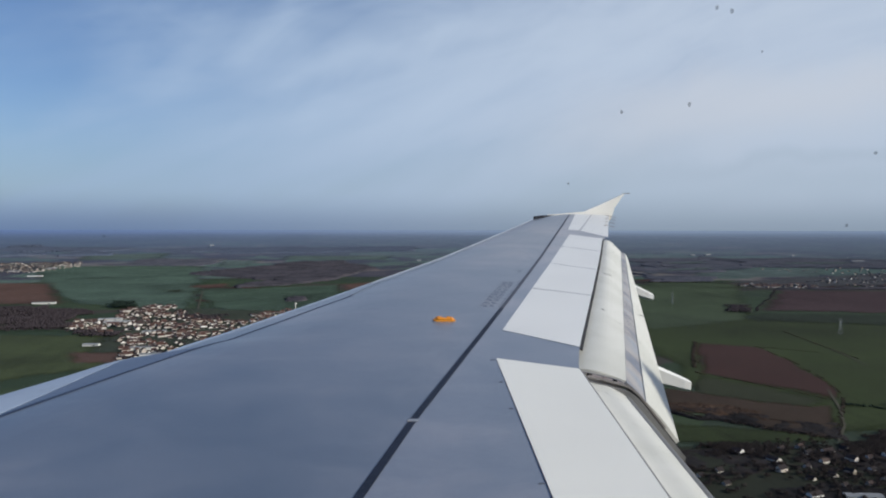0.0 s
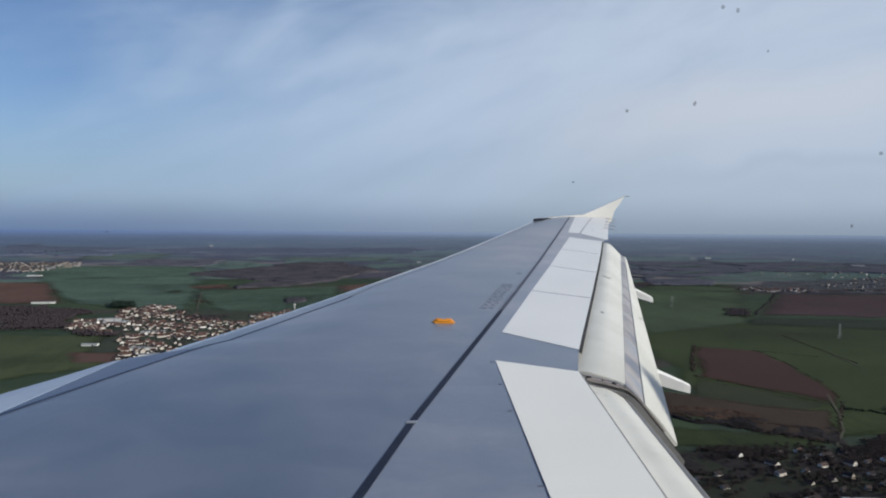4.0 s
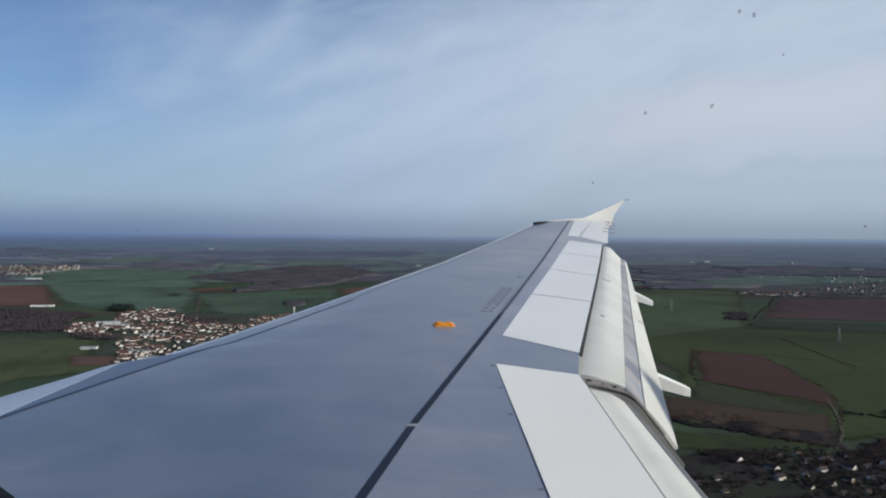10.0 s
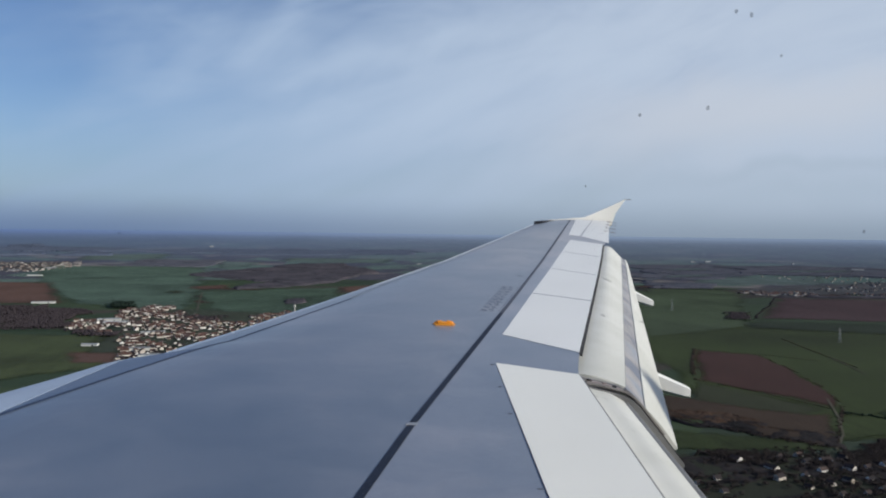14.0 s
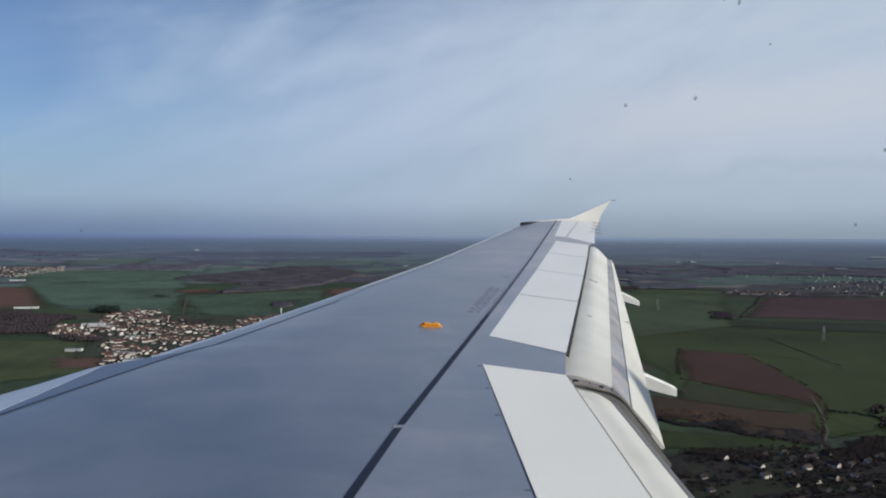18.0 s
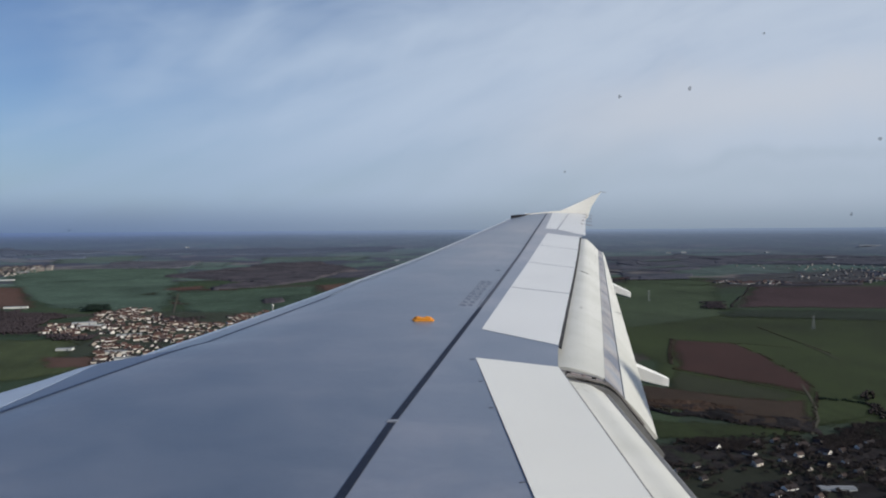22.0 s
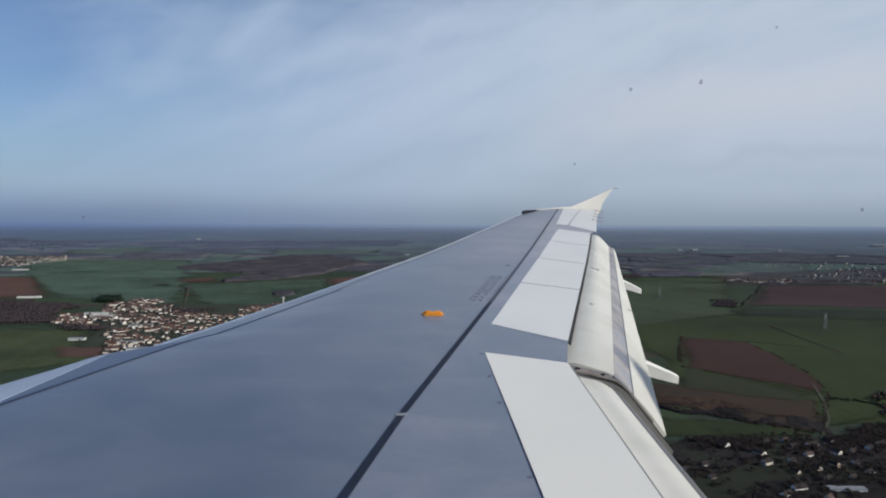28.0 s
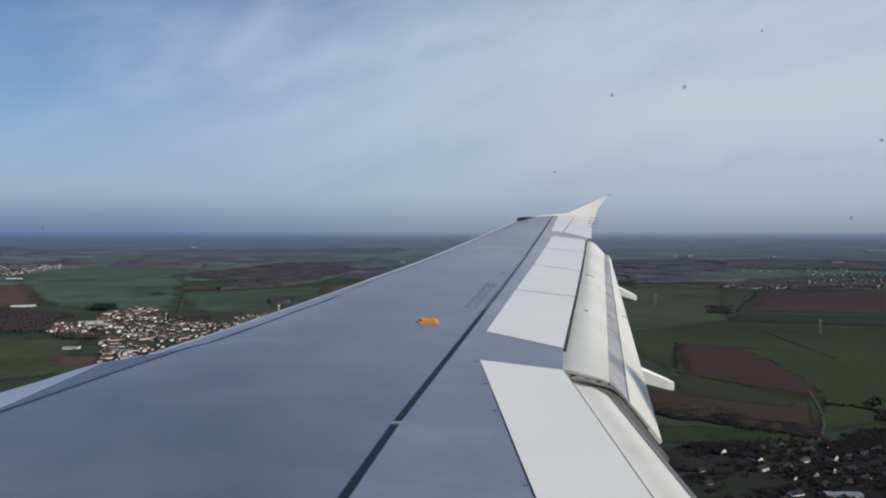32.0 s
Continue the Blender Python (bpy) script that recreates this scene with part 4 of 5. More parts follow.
lane([(-646, 3808), (-577, 3346), (-516, 2937)], 7, TRACK, "pale lane to the village")
lane([(1230, 1758), (1193, 1627), (1161, 1533)], 4, TRACK, "pale field track along a hedge")


# ---- trees ----
def tree_material(name, colour, vary=0.18):
    m, n, b = material(name, 0.95, 0.0, 0.1)
    rnd = n.add("ShaderNodeNewGeometry").outputs["Random Per Island"]
    lo = tuple(c * (1 - vary) for c in colour)
    hi = tuple(c * (1 + vary) for c in colour)
    link(n, n.ramp(rnd, [(0.0, lo), (0.5, colour), (1.0, hi)]), b, "Base Color")
    return m


BARE = tree_material("bare winter twigs", (0.046, 0.038, 0.042), 0.15)
BARE2 = tree_material("russet winter twigs", (0.052, 0.040, 0.034), 0.35)
DARKTWIG = tree_material("dark winter twigs", (0.040, 0.033, 0.031), 0.6)
PINE = tree_material("dark conifer", (0.014, 0.024, 0.018))
# DISTANT and FARTREE carry painted haze: paler and bluer than near trees.
DISTANT = tree_material("distant hazed wood", (0.098, 0.106, 0.132), 0.05)
FARTREE = tree_material("far hazed wood", (0.066, 0.074, 0.094), 0.3)

_ico = bmesh.new()
bmesh.ops.create_icosphere(_ico, subdivisions=1, radius=1)
ICO_V = np.array([v.co[:] for v in _ico.verts])
ICO_F = np.array([[v.index for v in f.verts] for f in _ico.faces])
_ico.free()


def wood(name, spots, mat, label, category="wood", height=11, size=5.0, seed=1, ragged=0.35, tall=1.0):
    """Many uneven crowns on short stems, joined: one wood or hedge."""
    r = np.random.RandomState(seed)
    V, Fc = [], []
    base = 0
    for X, Y in spots:
        x, y, z, k = lie(X, Y)
        h = height * r.uniform(0.8, 1.12) * k
        near_by = math.hypot(X, Y) < 1350
        many = 26 if near_by else (3 if size < 4.7 else 1)
        for c in range(many):
            s = size * r.uniform(0.6, 1.1) * k * (0.19 if near_by else 0.6 if many > 1 else 1)
            off = np.array([r.normal(0, 0.42) * size * k, r.normal(0, 0.42) * size * k, r.normal(0, 0.12) * h]) * (many > 1)
            v = ICO_V * (1 + r.uniform(-ragged, ragged, (len(ICO_V), 1)) * (1.6 if near_by else 1))
            zr = min(h * 0.5, s * 1.2 * tall) if many > 1 else min(h * 0.4, s * (0.28 if math.hypot(X, Y) > 2500 else 0.5))
            v = v * np.array([s, s, zr])
            v = v + np.array([x, y, z + (h * (0.52 if c == 0 else 0.68) if many > 1 else h - zr)]) + off
            V.append(v)
            Fc.append(ICO_F + base)
            base += len(ICO_V)
    me = bpy.data.meshes.new(name)
    me.from_pydata(np.concatenate(V).tolist(), [], np.concatenate(Fc).tolist())
    me.materials.append(mat)
    me.polygons.foreach_set("use_smooth", [True] * len(me.polygons))
    return tagged(new(name, me), label, category, kind="stuff")


def canopy_material(name, colour, vary):
    """Bare crowns run together: twig grain, darker glades, tonal patches."""
    m, n, b = material(name, 0.95, 0.0, 0.1)
    uv = n.add("ShaderNodeUVMap", uv_map="plan").outputs[0]
    f = n.math("ADD", n.math("MULTIPLY", n.noise(uv, 5.0, 6.0, 0.7, 0.6), 0.6), n.math("MULTIPLY", n.noise(uv, 45.0, 5.0, 0.7), 0.4))
    lo, hi = tuple(c * (1 - vary) for c in colour), tuple(c * (1 + vary) for c in colour)
    hi = (hi[0] * 1.08, hi[1] * 0.98, hi[2] * 0.94)
    link(n, n.ramp(f, [(0.40, lo), (0.5, colour), (0.60, hi)]), b, "Base Color")
    return m


CANOPY = canopy_material("run-together bare crowns", (0.056, 0.054, 0.064), 0.42)
SCRUB = canopy_material("russet scrub", (0.044, 0.030, 0.022), 0.6)
# Serves the garden scrub and the shadow band by the rough strip.
DARKSCRUB = canopy_material("dark scrub and strip shade", (0.019, 0.0175, 0.0185), 0.6)
# Crowns farther off: haze is put into these two colours.
CANOPY_FAR = canopy_material("far hazed crowns", (0.074, 0.080, 0.100), 0.4)
CANOPY_DIM = canopy_material("distant hazed crowns", (0.078, 0.098, 0.140), 0.18)


def canopy(corners, step, mat, label, height, seed, low_crown):
    """A wood far off: the uneven roof of its crowns over a ragged plan, down to the ground at its rim."""
    r = random.Random(seed)
    a, b, c, d = (Vector(p) for p in corners)
    nu = int(min(110, max(8, max((b - a).length, (c - d).length) / step)))
    nv = int(min(110, max(8, max((d - a).length, (c - b).length) / step)))
    sz = 0.5 * ((b - a).length + (d - a).length)
    f = 3.2 / sz
    keep = np.zeros((nu + 1, nv + 1), dtype=bool)
    P = {}
    for i in range(nu + 1):
        for j in range(nv + 1):
            u, v = i / nu, j / nv
            p = (a * (1 - u) + b * u) * (1 - v) + (d * (1 - u) + c * u) * v
            e = min(u, 1 - u, v, 1 - v)
            keep[i, j] = e > 0.02 and noise.noise((p.x * f, p.y * f, seed)) + 0.18 * noise.noise((p.x * f * 4, p.y * f * 4, seed + 2)) < min(e * 7.0 - 0.45, 0.30)
            p = p + Vector((noise.noise((p.x * f, p.y * f, seed + 3)), noise.noise((p.x * f, p.y * f, seed + 9)))) * sz * 0.14
            P[i, j] = p + Vector((r.uniform(-0.3, 0.3), r.uniform(-0.3, 0.3))) * step
    verts, plan, faces, index = [], [], [], {}
    for i in range(nu):
        for j in range(nv):
            cs = [(i, j), (i + 1, j), (i + 1, j + 1), (i, j + 1)]
            if not any(keep[q] for q in cs):
                continue
            for q in cs:
                if q not in index:
                    x, y, z, k = lie(P[q].x, P[q].y)
                    top = height * k * r.uniform(low_crown, 1.0) if keep[q] else 0.0
                    index[q] = len(verts)
                    verts.append((x, y, z + 0.3 + top))
                    plan.append((P[q].x, P[q].y))
            faces.append([index[q] for q in cs])
    me = bpy.data.meshes.new("woodland")
    me.from_pydata(verts, [], faces)
    land_uv(me, plan)
    me.materials.append(mat)
    me.polygons.foreach_set("use_smooth", [True] * len(me.polygons))
    me.update()
    if sum(p.normal.z for p in me.polygons) < 0:
        me.flip_normals()
    return tagged(new("woodland", me), label, "wood", kind="stuff")


def fill(corners, step, seed, wob=0.25, keep=0.93):
    """Spots that fill a four-cornered plan area with a ragged rim."""
    r = random.Random(seed)
    a, b, c, d = (Vector(p) for p in corners)
    nu = max(2, int(max((b - a).length, (c - d).length) / step))
    nv = max(2, int(max((d - a).length, (c - b).length) / step))
    out = []
    for i in range(nu):
        for j in range(nv):
            if r.random() > keep:
                continue
            u, v = (i + r.random()) / nu, (j + r.random()) / nv
            e = min(u, 1 - u, v, 1 - v)
            p = (a * (1 - u) + b * u) * (1 - v) + (d * (1 - u) + c * u) * v
            sz = 0.5 * ((b - a).length + (d - a).length)
            f = 3.5 / sz
            if e < 0.16 and noise.noise((p.x * f * 1.5, p.y * f * 1.5, seed)) > -0.15 + e * 2.0:
                continue
            p = p + Vector((noise.noise((p.x * f, p.y * f, seed + 3)), noise.noise((p.x * f, p.y * f, seed + 9)))) * sz * 0.16
            out.append((p.x, p.y))
    return out


def line(pts, step, seed, spread=3.0, gaps=0.1):
    r = random.Random(seed)
    out = []
    for a, b in zip(pts, pts[1:]):
        a, b = Vector(a), Vector(b)
        n = max(1, int((b - a).length / (step * 0.45)))
        for i in range(n):
            p = a.lerp(b, (i + r.random()) / n)
            if noise.noise((p.x * 0.02, p.y * 0.02, seed)) < gaps * 1.4 - 0.75 or r.random() < 0.15:
                continue
            sway = (b - a).length * 0.05
            p = p + Vector((noise.noise((p.x * 0.004, p.y * 0.004, seed)), noise.noise((p.x * 0.004, p.y * 0.004, seed + 5)))) * sway
            out.append((p.x + r.gauss(0, spread), p.y + r.gauss(0, spread)))
    return out


WOODS_AHEAD = [
    (((-1073, 5769), (69, 7615), (485, 5654), (-346, 3554)), 11, BARE, "bare brown winter wood with a pointed end", 12, 12),
    (((-2019, 6577), (-2019, 8077), (-1096, 7846), (-865, 6000)), 16, FARTREE, "far dark wood among fields", 13, 18),
    (((-242, 3386), (-138, 3444), (-127, 3219), (-219, 3202)), 8, BARE, "small copse in the wheat", 8, 6),
    (((-1558, 3184), (-935, 3058), (-731, 2418), (-1187, 2363)), 10, BARE, "belt of bare trees by the village", 9, 4.6),
    (((-912, 3219), (-808, 3184), (-736, 2944), (-854, 3000)), 8, PINE, "clump of dark conifers", 15, 6),
    (((-547, 2782), (-386, 2701), (-372, 2547), (-509, 2601)), 9, BARE, "bare trees inside the village", 8, 5),
    (((-775, 2382), (-627, 2328), (-579, 2215), (-714, 2219)), 9, BARE, "bare trees at the meadow's edge", 8, 5),
]
WOODS_AFT = [
    (((2884, 7500), (4038, 7961), (3404, 5538), (1731, 4558)), 15, FARTREE, "long dark wood behind the village", 11, 10),
    (((3981, 7961), (6000, 6577), (4384, 4996), (3288, 5711)), 16, FARTREE, "long dark wood on a rise", 14, 10),
    (((1892, 4627), (2446, 4777), (2192, 4177), (1754, 4131)), 11, FARTREE, "dark clumps of trees in the pasture", 8, 7),
    (((1511, 2833), (1615, 2815), (1478, 2561), (1397, 2588)), 9, BARE, "small copse in the fields", 7, 6),
    (((2192, 3669), (2827, 3611), (2792, 3508), (2169, 3565)), 11, BARE, "trees along the village edge", 7, 7),
    (((500, 1012), (600, 985), (640, 940), (470, 945)), 5.0, DARKTWIG, "bare brown wood near a village", 6, 2.6),
    (((690, 985), (900, 1060), (850, 900), (640, 915)), 5.0, DARKTWIG, "bare dark wood near a village", 6, 2.8),
    (((520, 1300), (690, 1200), (715, 1085), (530, 1215)), 4.5, BARE2, "russet scrub on the rough strip", 4, 3.0),
    # These two draw the strip's shadow band as low, near-black scrub.
    (((530, 1262), (700, 1140), (650, 1060), (520, 1200)), 4.5, DARKTWIG, "dark scrub standing in for shade along the rough strip", 4, 3.0),
    (((690, 1105), (785, 1090), (725, 990), (640, 1070)), 4.5, DARKTWIG, "dark scrub standing in for shade at the strip's end", 3, 3.0),
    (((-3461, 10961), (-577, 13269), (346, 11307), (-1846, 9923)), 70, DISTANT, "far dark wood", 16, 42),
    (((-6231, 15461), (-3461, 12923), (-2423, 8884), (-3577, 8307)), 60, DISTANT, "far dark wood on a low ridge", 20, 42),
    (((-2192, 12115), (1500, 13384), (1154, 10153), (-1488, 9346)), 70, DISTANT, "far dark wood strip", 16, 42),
    (((420, 1000), (600, 990), (560, 860), (380, 860)), 5, DARKTWIG, "dark garden scrub between village houses", 3.0, 3.0),
    (((600, 960), (840, 960), (780, 840), (580, 850)), 5, DARKTWIG, "dark garden scrub behind village houses", 3.5, 3.0),
    (((480, 830), (720, 820), (660, 720), (420, 730)), 5, DARKTWIG, "dark garden scrub by the barn", 3.0, 3.0),
]
for k, (corners, step, mat, label, h, size) in enumerate(WOODS_AHEAD + WOODS_AFT):
    roofed = {"far hazed wood": CANOPY_FAR, "distant hazed wood": CANOPY_DIM}.get(mat.name, CANOPY)
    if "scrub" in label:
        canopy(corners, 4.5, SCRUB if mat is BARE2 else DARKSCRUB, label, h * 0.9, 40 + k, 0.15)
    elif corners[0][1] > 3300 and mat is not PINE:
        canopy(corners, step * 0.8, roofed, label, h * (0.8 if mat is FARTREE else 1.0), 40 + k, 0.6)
    else:
        wood("woodland", fill(corners, step, 20 + k), mat, label, "wood", h, size, 40 + k)
HEDGES = [
    ([(1310, 2111), (1263, 1879), (1197, 1628)], 6, BARE2, "thin hedge along a track", 2.0, 1.7, 1.5, 0.25),
    ([(1060, 1834), (1115, 1777), (1169, 1720)], 6, BARE2, "thin hedge across the wheat", 1.8, 1.6, 1.5, 0.2),
    ([(867, 1201), (902, 1174), (923, 1139)], 4, PINE, "dark hedge with trees", 4, 2.8, 3, 0.05),
    ([(975, 1216), (958, 1198), (935, 1170)], 7, DARKTWIG, "clump of bare trees at the hedge's end", 9, 4.2, 5, 0.0),
    ([(926, 1139), (881, 1079), (880, 1044)], 6, DARKTWIG, "line of bare trees", 6, 3.6, 5, 0.1),
    ([(942, 1926), (842, 1707), (750, 1512)], 5, BARE2, "dark hedge at the ploughed field's end", 3.0, 2.2, 2.5, 0.25),
    ([(750, 1508), (820, 1361), (866, 1231)], 6, BARE2, "thin hedge below the ploughed field", 2.0, 1.8, 1.5, 0.35),
    ([(1068, 1810), (1038, 1621), (958, 1375), (883, 1225)], 6, BARE2, "hedge along the ploughed field", 1.8, 1.7, 2, 0.5),
    ([(881, 1223), (789, 1099), (713, 997)], 6, BARE2, "bare hedge along the farm track", 2.4, 2.0, 2, 0.2),
    ([(-1420, 2363), (-809, 2371), (-625, 2278)], 8, BARE, "line of bare trees at the meadow", 8, 5, 5, 0.1),
    ([(2169, 3554), (1846, 3081), (1530, 2635)], 9, BARE, "thin hedge beside the ploughed field", 3, 3, 2, 0.4),
    ([(1615, 4177), (1904, 4108), (2192, 4061)], 9, BARE, "line of dark trees across the pasture", 7, 6, 8, 0.3),
    ([(1350, 4100), (1480, 4060)], 14, FARTREE, "dark clump of trees in the pasture", 10, 9, 22, 0.0),
    # A dark row added to deepen the shadow band below the strip.
    ([(538, 1190), (622, 1101), (709, 1008)], 3.5, DARKTWIG, "dark scrub standing in for shade below the rough strip", 3.5, 2.4, 6, 0.0),
]
for k, (pts, step, mat, label, h, size, spread, gaps) in enumerate(HEDGES):
    wood("hedge", line(pts, step, 60 + k, spread, gaps), mat, label, "hedge", h, size, 80 + k)


# ---- buildings ----
def wall_material(name, stops):
    m, n, b = material(name, 0.9, 0.0, 0.2)
    rnd = n.add("ShaderNodeObjectInfo").outputs["Random"]
    isl = n.add("ShaderNodeNewGeometry").outputs["Random Per Island"]
    pos = n.add("ShaderNodeTexCoord").outputs["Object"]
    mott = n.noise(pos, 0.6, 4.0)
    col = n.ramp(n.math("FRACT", n.math("ADD", rnd, isl)), stops)
    col = n.mix(1.0, col, n.ramp(mott, [(0.3, (0.85, 0.85, 0.85)), (0.7, (1.1, 1.1, 1.1))]), "MULTIPLY")
    link(n, col, b, "Base Color")
    return m


RENDERED = wall_material("pale house render", [(0.0, (0.60, 0.54, 0.46)), (0.25, (0.80, 0.77, 0.72)), (0.5, (0.46, 0.40, 0.33)), (0.75, (0.66, 0.62, 0.55)), (1.0, (0.86, 0.85, 0.82))])
TILES = wall_material("roof tiles", [(0.0, (0.065, 0.042, 0.036)), (0.4, (0.10, 0.055, 0.045)), (0.7, (0.045, 0.042, 0.044)), (1.0, (0.12, 0.07, 0.058))])
SLATE = wall_material("dark roof slates", [(0.0, (0.022, 0.020, 0.022)), (0.6, (0.038, 0.030, 0.030)), (0.85, (0.075, 0.050, 0.042)), (1.0, (0.10, 0.085, 0.075))])
SHEET = wall_material("pale sheet roofing", [(0.0, (0.15, 0.16, 0.17)), (1.0, (0.36, 0.38, 0.40))])
SHEDW = wall_material("pale shed cladding", [(0.0, (0.50, 0.50, 0.46)), (1.0, (0.72, 0.72, 0.68))])
# Cladding of the farthest sheds, greyed by painted haze.
SHEDW_HAZED = wall_material("hazed shed cladding", [(0.0, (0.27, 0.29, 0.32)), (1.0, (0.40, 0.41, 0.42))])
DARKW = paint("dark window glass", (0.03, 0.035, 0.045), 0.2, 0.1)


def house_meshes(w, l, h, rise):
    bm = bmesh.new()
    v = [bm.verts.new(p) for p in ((-l, -w, -0.5), (l, -w, -0.5), (l, w, -0.5), (-l, w, -0.5), (-l, -w, h), (l, -w, h), (l, w, h), (-l, w, h), (-l, 0, h + rise), (l, 0, h + rise))]
    for f in ((0, 1, 5, 4), (2, 3, 7, 6), (1, 2, 6, 9, 5), (3, 0, 4, 8, 7), (3, 2, 1, 0)):
        bm.faces.new([v[i] for i in f])
    walls = bpy.data.meshes.new("house_wall")
    bm.to_mesh(walls)
    bm.free()
    walls.materials.append(RENDERED)
    bm = bmesh.new()
    o, e = 0.5, 0.35
    slope = rise / w
    for s in (-1, 1):
        top = [(-l - e, s * (w + o), h - o * slope + 0.1), (l + e, s * (w + o), h - o * slope + 0.1), (l + e, 0, h + rise + 0.12), (-l - e, 0, h + rise + 0.12)]
        slab(bm, top, 0.16)
    bmesh.ops.recalc_face_normals(bm, faces=bm.faces)
    roof = bpy.data.meshes.new("house_roof")
    bm.to_mesh(roof)
    bm.free()
    roof.materials.append(TILES)
    bm = bmesh.new()
    box(bm, l * 0.5 - 0.4, -0.35, h + rise * 0.4, l * 0.5 + 0.4, 0.35, h + rise + 1.0)
    bmesh.ops.recalc_face_normals(bm, faces=bm.faces)
    chim = bpy.data.meshes.new("house_chimney")
    bm.to_mesh(chim)
    bm.free()
    chim.materials.append(TILES)
    wins = []
    spots = [(x - 0.6, s * (w + 0.02) - 0.03, 1.0, x + 0.6, s * (w + 0.02) + 0.03, 2.3) for x in (-l * 0.5, l * 0.45) for s in (-1, 1)]
    spots += [(s * l - 0.03, -0.6, h * 0.6, s * l + 0.03, 0.6, h * 0.6 + 1.3) for s in (-1, 1)]
    for sp in spots:
        bm = bmesh.new()
        box(bm, *sp)
        bmesh.ops.recalc_face_normals(bm, faces=bm.faces)
        win = bpy.data.meshes.new("house_window")
        bm.to_mesh(win)
        bm.free()
        win.materials.append(DARKW)
        wins.append(win)
    return walls, roof, chim, wins


KINDS = [house_meshes(3.8, 5.2, 3.2, 2.9), house_meshes(4.2, 6.5, 5.2, 3.2), house_meshes(3.5, 4.6, 2.9, 3.2), house_meshes(4.5, 8.0, 3.4, 3.0)]
HOUSE_LABELS = ["cream rendered bungalow with a brown tiled roof", "two-storey pale house with a tiled roof", "small pale house with a steep tiled roof", "long low pale house with a tiled roof"]


def house(X, Y, turn, kind, big=1.0, near=False):
    x, y, z, k = lie(X, Y)
    ob = thing("house", HOUSE_LABELS[kind], "house", pose(x, y, z, 0, 0, turn) @ Matrix.Scale(k * big, 4), group="village houses")
    for nm, me in zip(("wall", "roof", "chimney"), KINDS[kind]):
        p = new(nm, me)
        p.parent = ob
    if near:
        roof = [c for c in ob.children if c.name.startswith("roof")][0]
        roof.material_slots[0].link = "OBJECT"
        roof.material_slots[0].material = SLATE
        for me in KINDS[kind][3]:
            p = new("window", me)
            p.parent = ob
    return ob


def house_stuff(spots, name, label):
    """Houses too many to count, joined."""
    V, Fc, M = [], [], []
    base = 0
    for X, Y, turn, kind, big in spots:
        x, y, z, k = lie(X, Y)
        c, s = math.cos(radians(turn)), math.sin(radians(turn))
        for mi, me in enumerate(KINDS[kind][:2]):
            for v in me.vertices:
                px, py, pz = v.co * (k * big)
                V.append((x + px * c - py * s, y + px * s + py * c, z + pz))
            for p in me.polygons:
                Fc.append([i + base for i in p.vertices])
                M.append(mi)
            base += len(me.vertices)
    me = bpy.data.meshes.new(name)
    me.from_pydata(V, [], Fc)
    me.materials.append(RENDERED)
    me.materials.append(TILES)
    me.polygons.foreach_set("material_index", M)
    return tagged(new(name, me), label, "houses", kind="stuff")


def inside(p, poly):
    x, y = p
    hit = False
    for (x0, y0), (x1, y1) in zip(poly, poly[1:] + poly[:1]):
        if (y0 > y) != (y1 > y) and x < (x1 - x0) * (y - y0) / (y1 - y0) + x0:
            hit = not hit
    return hit


def settle(poly, street, gap, seed, turn, large=1.0):
    """Houses along close streets inside a plan outline: places, turns and kinds."""
    r = random.Random(seed)
    xs, ys = [p[0] for p in poly], [p[1] for p in poly]
    cx, cy = sum(xs) / len(xs), sum(ys) / len(ys)
    R = max(max(xs) - min(xs), max(ys) - min(ys))
    c, s = math.cos(radians(turn)), math.sin(radians(turn))
    out = []
    v = -R
    while v < R:
        u = -R
        while u < R:
            bend = 30 * noise.noise((u * 0.004, v * 0.004, seed))
            px, py = cx + u * c - (v + bend) * s, cy + u * s + (v + bend) * c
            if inside((px, py), poly) and r.random() < 0.9 and noise.noise((px * 0.011, py * 0.011, seed)) < 0.16:
                out.append((px + r.gauss(0, 2.5), py + r.gauss(0, 2.5), turn + r.gauss(0, 8) + (90 if r.random() < 0.22 else 0), r.choice((0, 0, 1, 2, 2, 3)), r.uniform(0.9, 1.2) * large))
            u += gap * r.uniform(0.85, 1.5)
        v += street * r.uniform(0.85, 1.2)
    return out


village = settle([(-808, 3046), (-654, 3161), (-521, 2807), (-368, 2598), (-194, 2905), (-46, 2826), (-147, 2595), (-332, 2075), (-408, 1789), (-515, 1862), (-602, 2265), (-694, 2305), (-829, 2459), (-842, 2650), (-727, 2646)], 33, 18, 5, 22, 1.18)
row_r = settle([(2135, 3842), (2261, 3946), (2540, 3890), (2480, 3640), (2227, 3669)], 40, 20, 6, -12, 1.3) + settle([(2700, 3830), (2908, 3773), (3346, 3946), (3231, 3761), (2815, 3577)], 42, 24, 26, -12, 1.15) + settle([(2654, 4108), (3808, 4904), (4021, 4809), (3346, 3992), (2884, 3808)], 120, 60, 16, 24, 1.1)
near_v = settle([(464, 980), (592, 983), (763, 954), (828, 934), (671, 734), (396, 750)], 32, 27, 7, 20, 0.95)
town = settle([(-3577, 6807), (-2666, 7145), (-2349, 7426), (-2020, 6384), (-2065, 5607), (-2884, 5423)], 74, 32, 8, 40, 1.0)
town_r = settle([(3115, 5423), (3808, 5769), (4615, 5307), (3923, 4500), (3346, 4731)], 140, 90, 9, 10, 1.0)
field(((-808, 3069), (-68, 2826), (-309, 2050), (-615, 1889)), YARD, "village ground of gardens and streets", 1.4, name="village_ground")
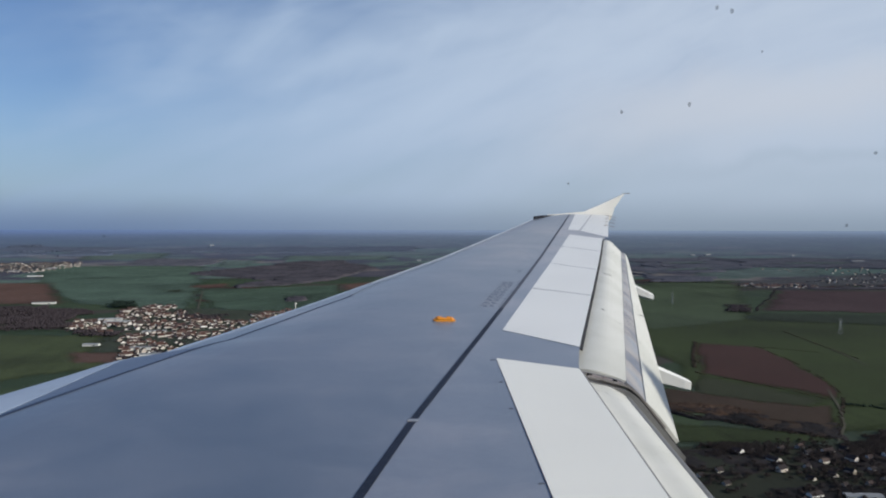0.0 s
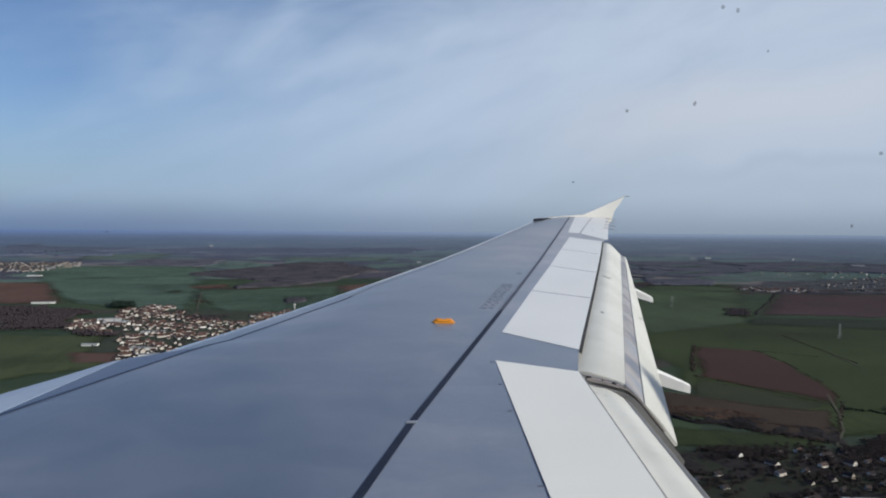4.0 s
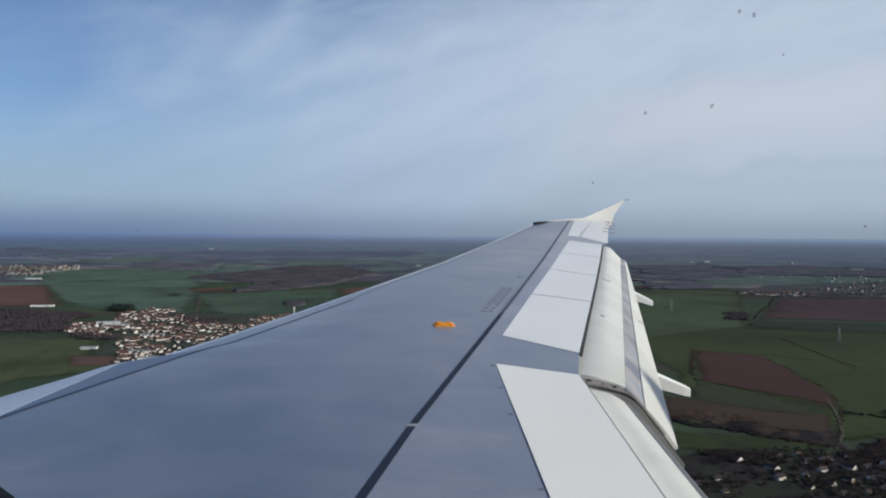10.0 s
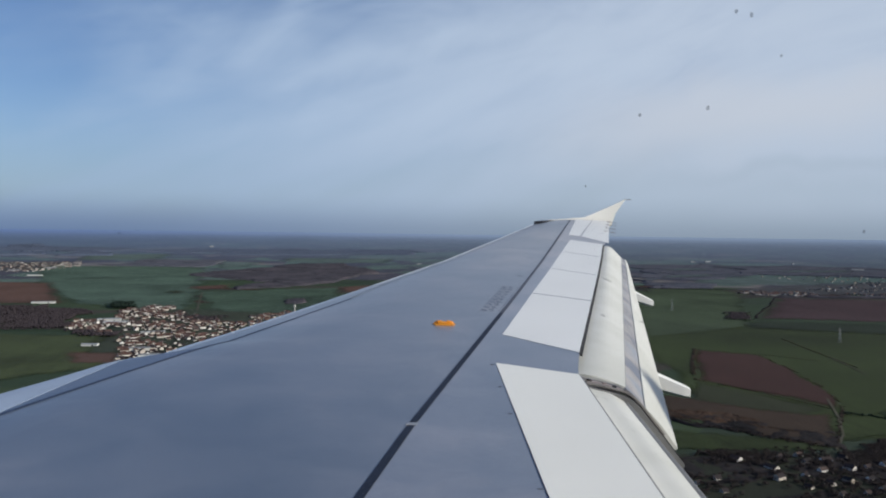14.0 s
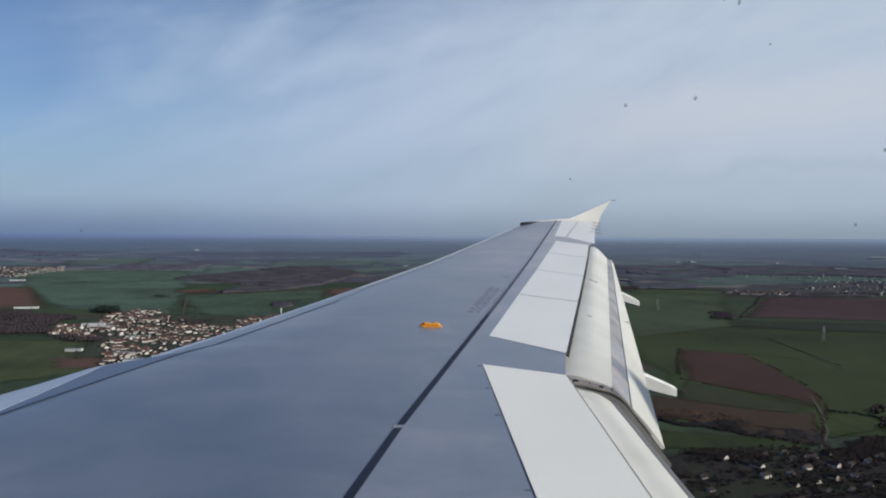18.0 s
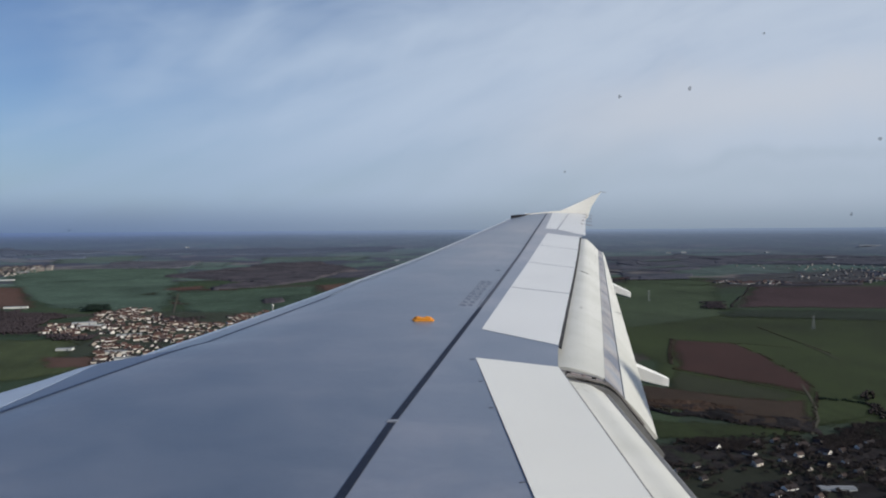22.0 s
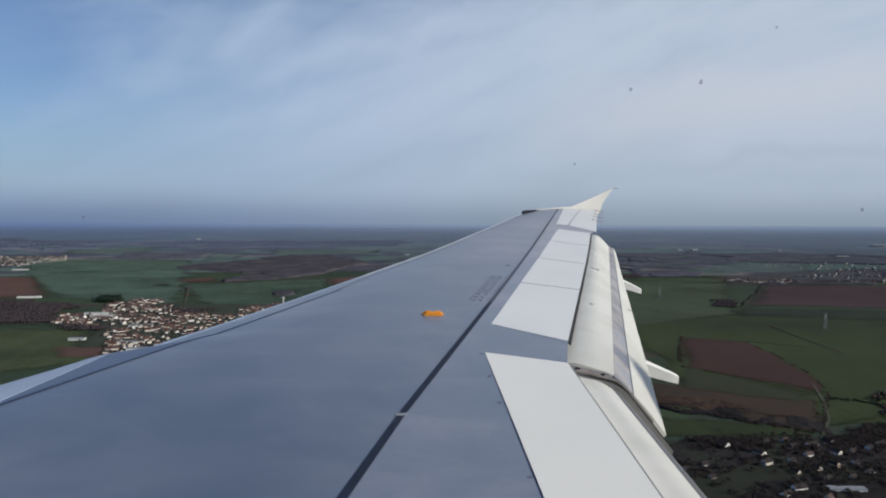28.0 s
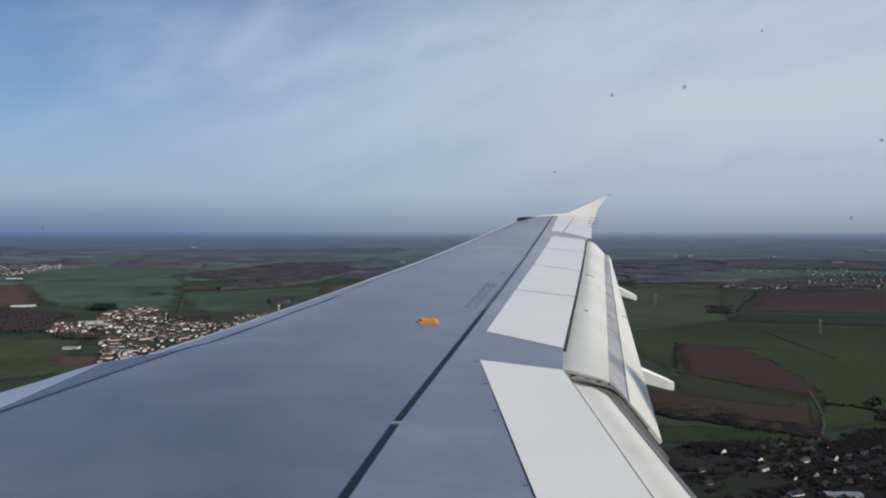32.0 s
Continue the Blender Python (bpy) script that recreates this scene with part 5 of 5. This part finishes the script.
field(((421, 1001), (852, 990), (799, 673), (353, 685)), YARD_DARK, "shaded gardens and lanes of a village", 1.2, name="village_ground")
field(((2192, 4154), (3808, 4846), (3144, 3738), (2261, 3634)), YARD_DIM, "dark village ground among trees", 1.4, name="village_ground")
field(((-3577, 6807), (-2349, 7426), (-2065, 5607), (-2884, 5423)), YARD_DIM, "town ground of gardens and streets", 1.4, name="village_ground")
single = village[:230] + near_v[:110]
for sp in single:
    house(*sp, near=sp in near_v)
rest = village[230:] + near_v[110:]
if rest:
    house_stuff(rest, "village_houses", "close rows of pale village houses")
house_stuff(row_r, "village_houses", "row of pale houses along a village street")
house_stuff(town, "town_houses", "far town of pale houses")
house_stuff(town_r, "town_houses", "far houses among dark trees")
# garden trees
for k, (spots, den) in enumerate(((village, 1.2), (row_r, 5.0), (near_v, 8.0), (near_v, 8.0), (town_r, 2.0), (town, 1.2))):
    r = random.Random(90 + k)
    reach = 34 if spots is near_v else 18
    gs = [(p[0] + r.uniform(-reach, reach), p[1] + r.uniform(-reach, reach)) for p in spots for _ in range(8) if r.random() < den / 8]
    wood("garden_trees", gs, DARKTWIG if spots is near_v else FARTREE if spots in (row_r, town_r) else BARE2 if spots is town else BARE, "bare garden trees among the houses", "trees", 6.5, 3.6 if spots is near_v else 4.4, 95 + k)


def shed(X, Y, w, l, h, turn, label):
    x, y, z, k = lie(X, Y)
    far_off = math.hypot(X, Y) > 2800
    w, l = (w * 0.75, l * 0.7) if far_off else (w, l)
    ob = thing("shed", label, "shed", pose(x, y, z, 0, 0, turn) @ Matrix.Scale(k, 4), group="sheds")
    bm = bmesh.new()
    v = [bm.verts.new(p) for p in ((-l, -w, -0.5), (l, -w, -0.5), (l, w, -0.5), (-l, w, -0.5), (-l, -w, h), (l, -w, h), (l, w, h), (-l, w, h), (-l, 0, h + 0.2 * w), (l, 0, h + 0.2 * w))]
    for f in ((0, 1, 5, 4), (2, 3, 7, 6), (1, 2, 6, 9, 5), (3, 0, 4, 8, 7), (3, 2, 1, 0)):
        bm.faces.new([v[i] for i in f])
    part("wall", bm, SHEDW_HAZED if math.hypot(X, Y) > 6000 else SHEDW, ob)
    bm = bmesh.new()
    for s in (-1, 1):
        slab(bm, [(-l - 0.4, s * (w + 0.5), h), (l + 0.4, s * (w + 0.5), h), (l + 0.4, 0, h + 0.2 * w + 0.15), (-l - 0.4, 0, h + 0.2 * w + 0.15)], 0.2)
    bmesh.ops.recalc_face_normals(bm, faces=bm.faces)
    part("roof", bm, SHEET, ob)
    bm = bmesh.new()
    for t in (0.45,):
        box(bm, l * t - 2, -w - 0.06, 0, l * t + 2, -w + 0.02, h * 0.7)
    bmesh.ops.recalc_face_normals(bm, faces=bm.faces)
    part("door", bm, DARKW, ob)
    return ob


SHEDS_AHEAD = (
        (-737, 2621, 11, 36, 7, 8, "long pale industrial shed among trees"), (-695, 2543, 10, 38, 7, 8, "long pale industrial shed among trees"), (-625, 2058, 8, 20, 6, -5, "low grey farm shed in a field"),
        (-525, 2300, 8, 34, 6, 12, "long pale roofed shed"), (-484, 1981, 11, 26, 7, 5, "white industrial shed by the village"), (-438, 1878, 10, 24, 6, 10, "white industrial shed by the village"),
        (-1165, 3244, 10, 62, 7, 6, "long white farm building"), (-2140, 6104, 12, 54, 6, 5, "long white shed at the town's edge"), (-1892, 5123, 12, 64, 6, 5, "long white shed at the town's edge"),
        (-2250, 5711, 12, 50, 6, 5, "long white shed at the town's edge"),
    )
SHEDS_AFT = (
        (4384, 8600, 16, 60, 8, 12, "far long white warehouse"), (4154, 8515, 14, 40, 8, -6, "far long white warehouse"), (5229, 8206, 14, 34, 8, 20, "far long white warehouse"),
        (5001, 6716, 14, 150, 6, -8, "far long pale warehouse"), (8575, 10603, 30, 320, 6, -12, "far long pale glasshouses"), (779, 7314, 12, 30, 7, 5, "far white shed by a wood"), (-2242, 14153, 30, 50, 18, 5, "far white hall near the horizon"),
        (587, 778, 6, 20, 4, -12, "grey barn beside the village"),
    )
for X, Y, w, l, h, turn, label in SHEDS_AHEAD + SHEDS_AFT:
    shed(X, Y, w, l, h, turn, label)


# water tower
x, y, z, k = lie(-155, 2884)
wt = thing("water_tower", "pale concrete water tower on a slim shaft", "water tower", pose(x, y, z) @ Matrix.Scale(k, 4))
CONC = paint("pale concrete", (0.55, 0.54, 0.50), 0.9, 0.1)


def turned(bm, prof, n=16):
    loft(bm, [[Vector((r * math.cos(2 * math.pi * i / n), r * math.sin(2 * math.pi * i / n), h)) for i in range(n)] for r, h in prof])
    return bm


part("shaft", turned(bmesh.new(), [(2.6, -0.5), (2.2, 10), (2.2, 18.0)]), CONC, wt)
part("tank", turned(bmesh.new(), [(2.3, 18.0), (4.6, 21), (4.8, 26), (4.5, 26.6), (0.6, 27.4)]), CONC, wt, "wide round tank")


# lattice pylon
def pylon(X, Y, h, turn, label):
    x, y, z, k = lie(X, Y)
    ob = thing("pylon", label, "pylon", pose(x, y, z, 0, 0, turn))
    wid = lambda t: 4.0 * (1 - t) ** 1.3 + 0.7
    for sx in (-1, 1):
        for sy in (-1, 1):
            bm = bmesh.new()
            for i in range(8):
                a, b = i / 8 * 0.8, (i + 1) / 8 * 0.8
                bar(bm, (sx * wid(a), sy * wid(a), a * h - (0.3 if i == 0 else 0)), (sx * wid(b), sy * wid(b), b * h), 0.3)
            part("leg", bm, STEEL, ob)
    for i in range(8):
        a, b = i / 8 * 0.8, (i + 1) / 8 * 0.8
        bm = bmesh.new()
        for s in (-1, 1):
            bar(bm, (-wid(a), s * wid(a), a * h), (wid(b), s * wid(b), b * h), 0.18)
            bar(bm, (wid(a), s * wid(a), a * h), (-wid(b), s * wid(b), b * h), 0.18)
            bar(bm, (s * wid(a), -wid(a), a * h), (s * wid(b), wid(b), b * h), 0.18)
            bar(bm, (s * wid(a), wid(a), a * h), (s * wid(b), -wid(b), b * h), 0.18)
        part("brace", bm, STEEL, ob)
    for s in (-1, 1):
        bm = bmesh.new()
        bar(bm, (s * 0.9, 0, 0.8 * h), (s * 4.2, 0, h), 0.4)
        bar(bm, (s * 0.5, 0, 0.72 * h), (s * 4.6, 0, 0.9 * h), 0.25)
        part("horn", bm, STEEL, ob)
    for t, r in ((0.62, 7.0), (0.8, 9.0)):
        bm = bmesh.new()
        bar(bm, (-r, 0, t * h), (r, 0, t * h), 0.4)
        bar(bm, (-r, 0, t * h), (0, 0, (t + 0.05) * h), 0.22)
        bar(bm, (r, 0, t * h), (0, 0, (t + 0.05) * h), 0.22)
        part("crossarm", bm, STEEL, ob)
    return ob


STEEL = paint("galvanised steel", (0.30, 0.32, 0.32), 0.55, 0.15, metal=0.3)
pylon(1439, 2019, 46, 20, "grey lattice power pylon standing in wheat")
pylon(1351, 2943, 46, 20, "grey lattice power pylon in a ploughed field")
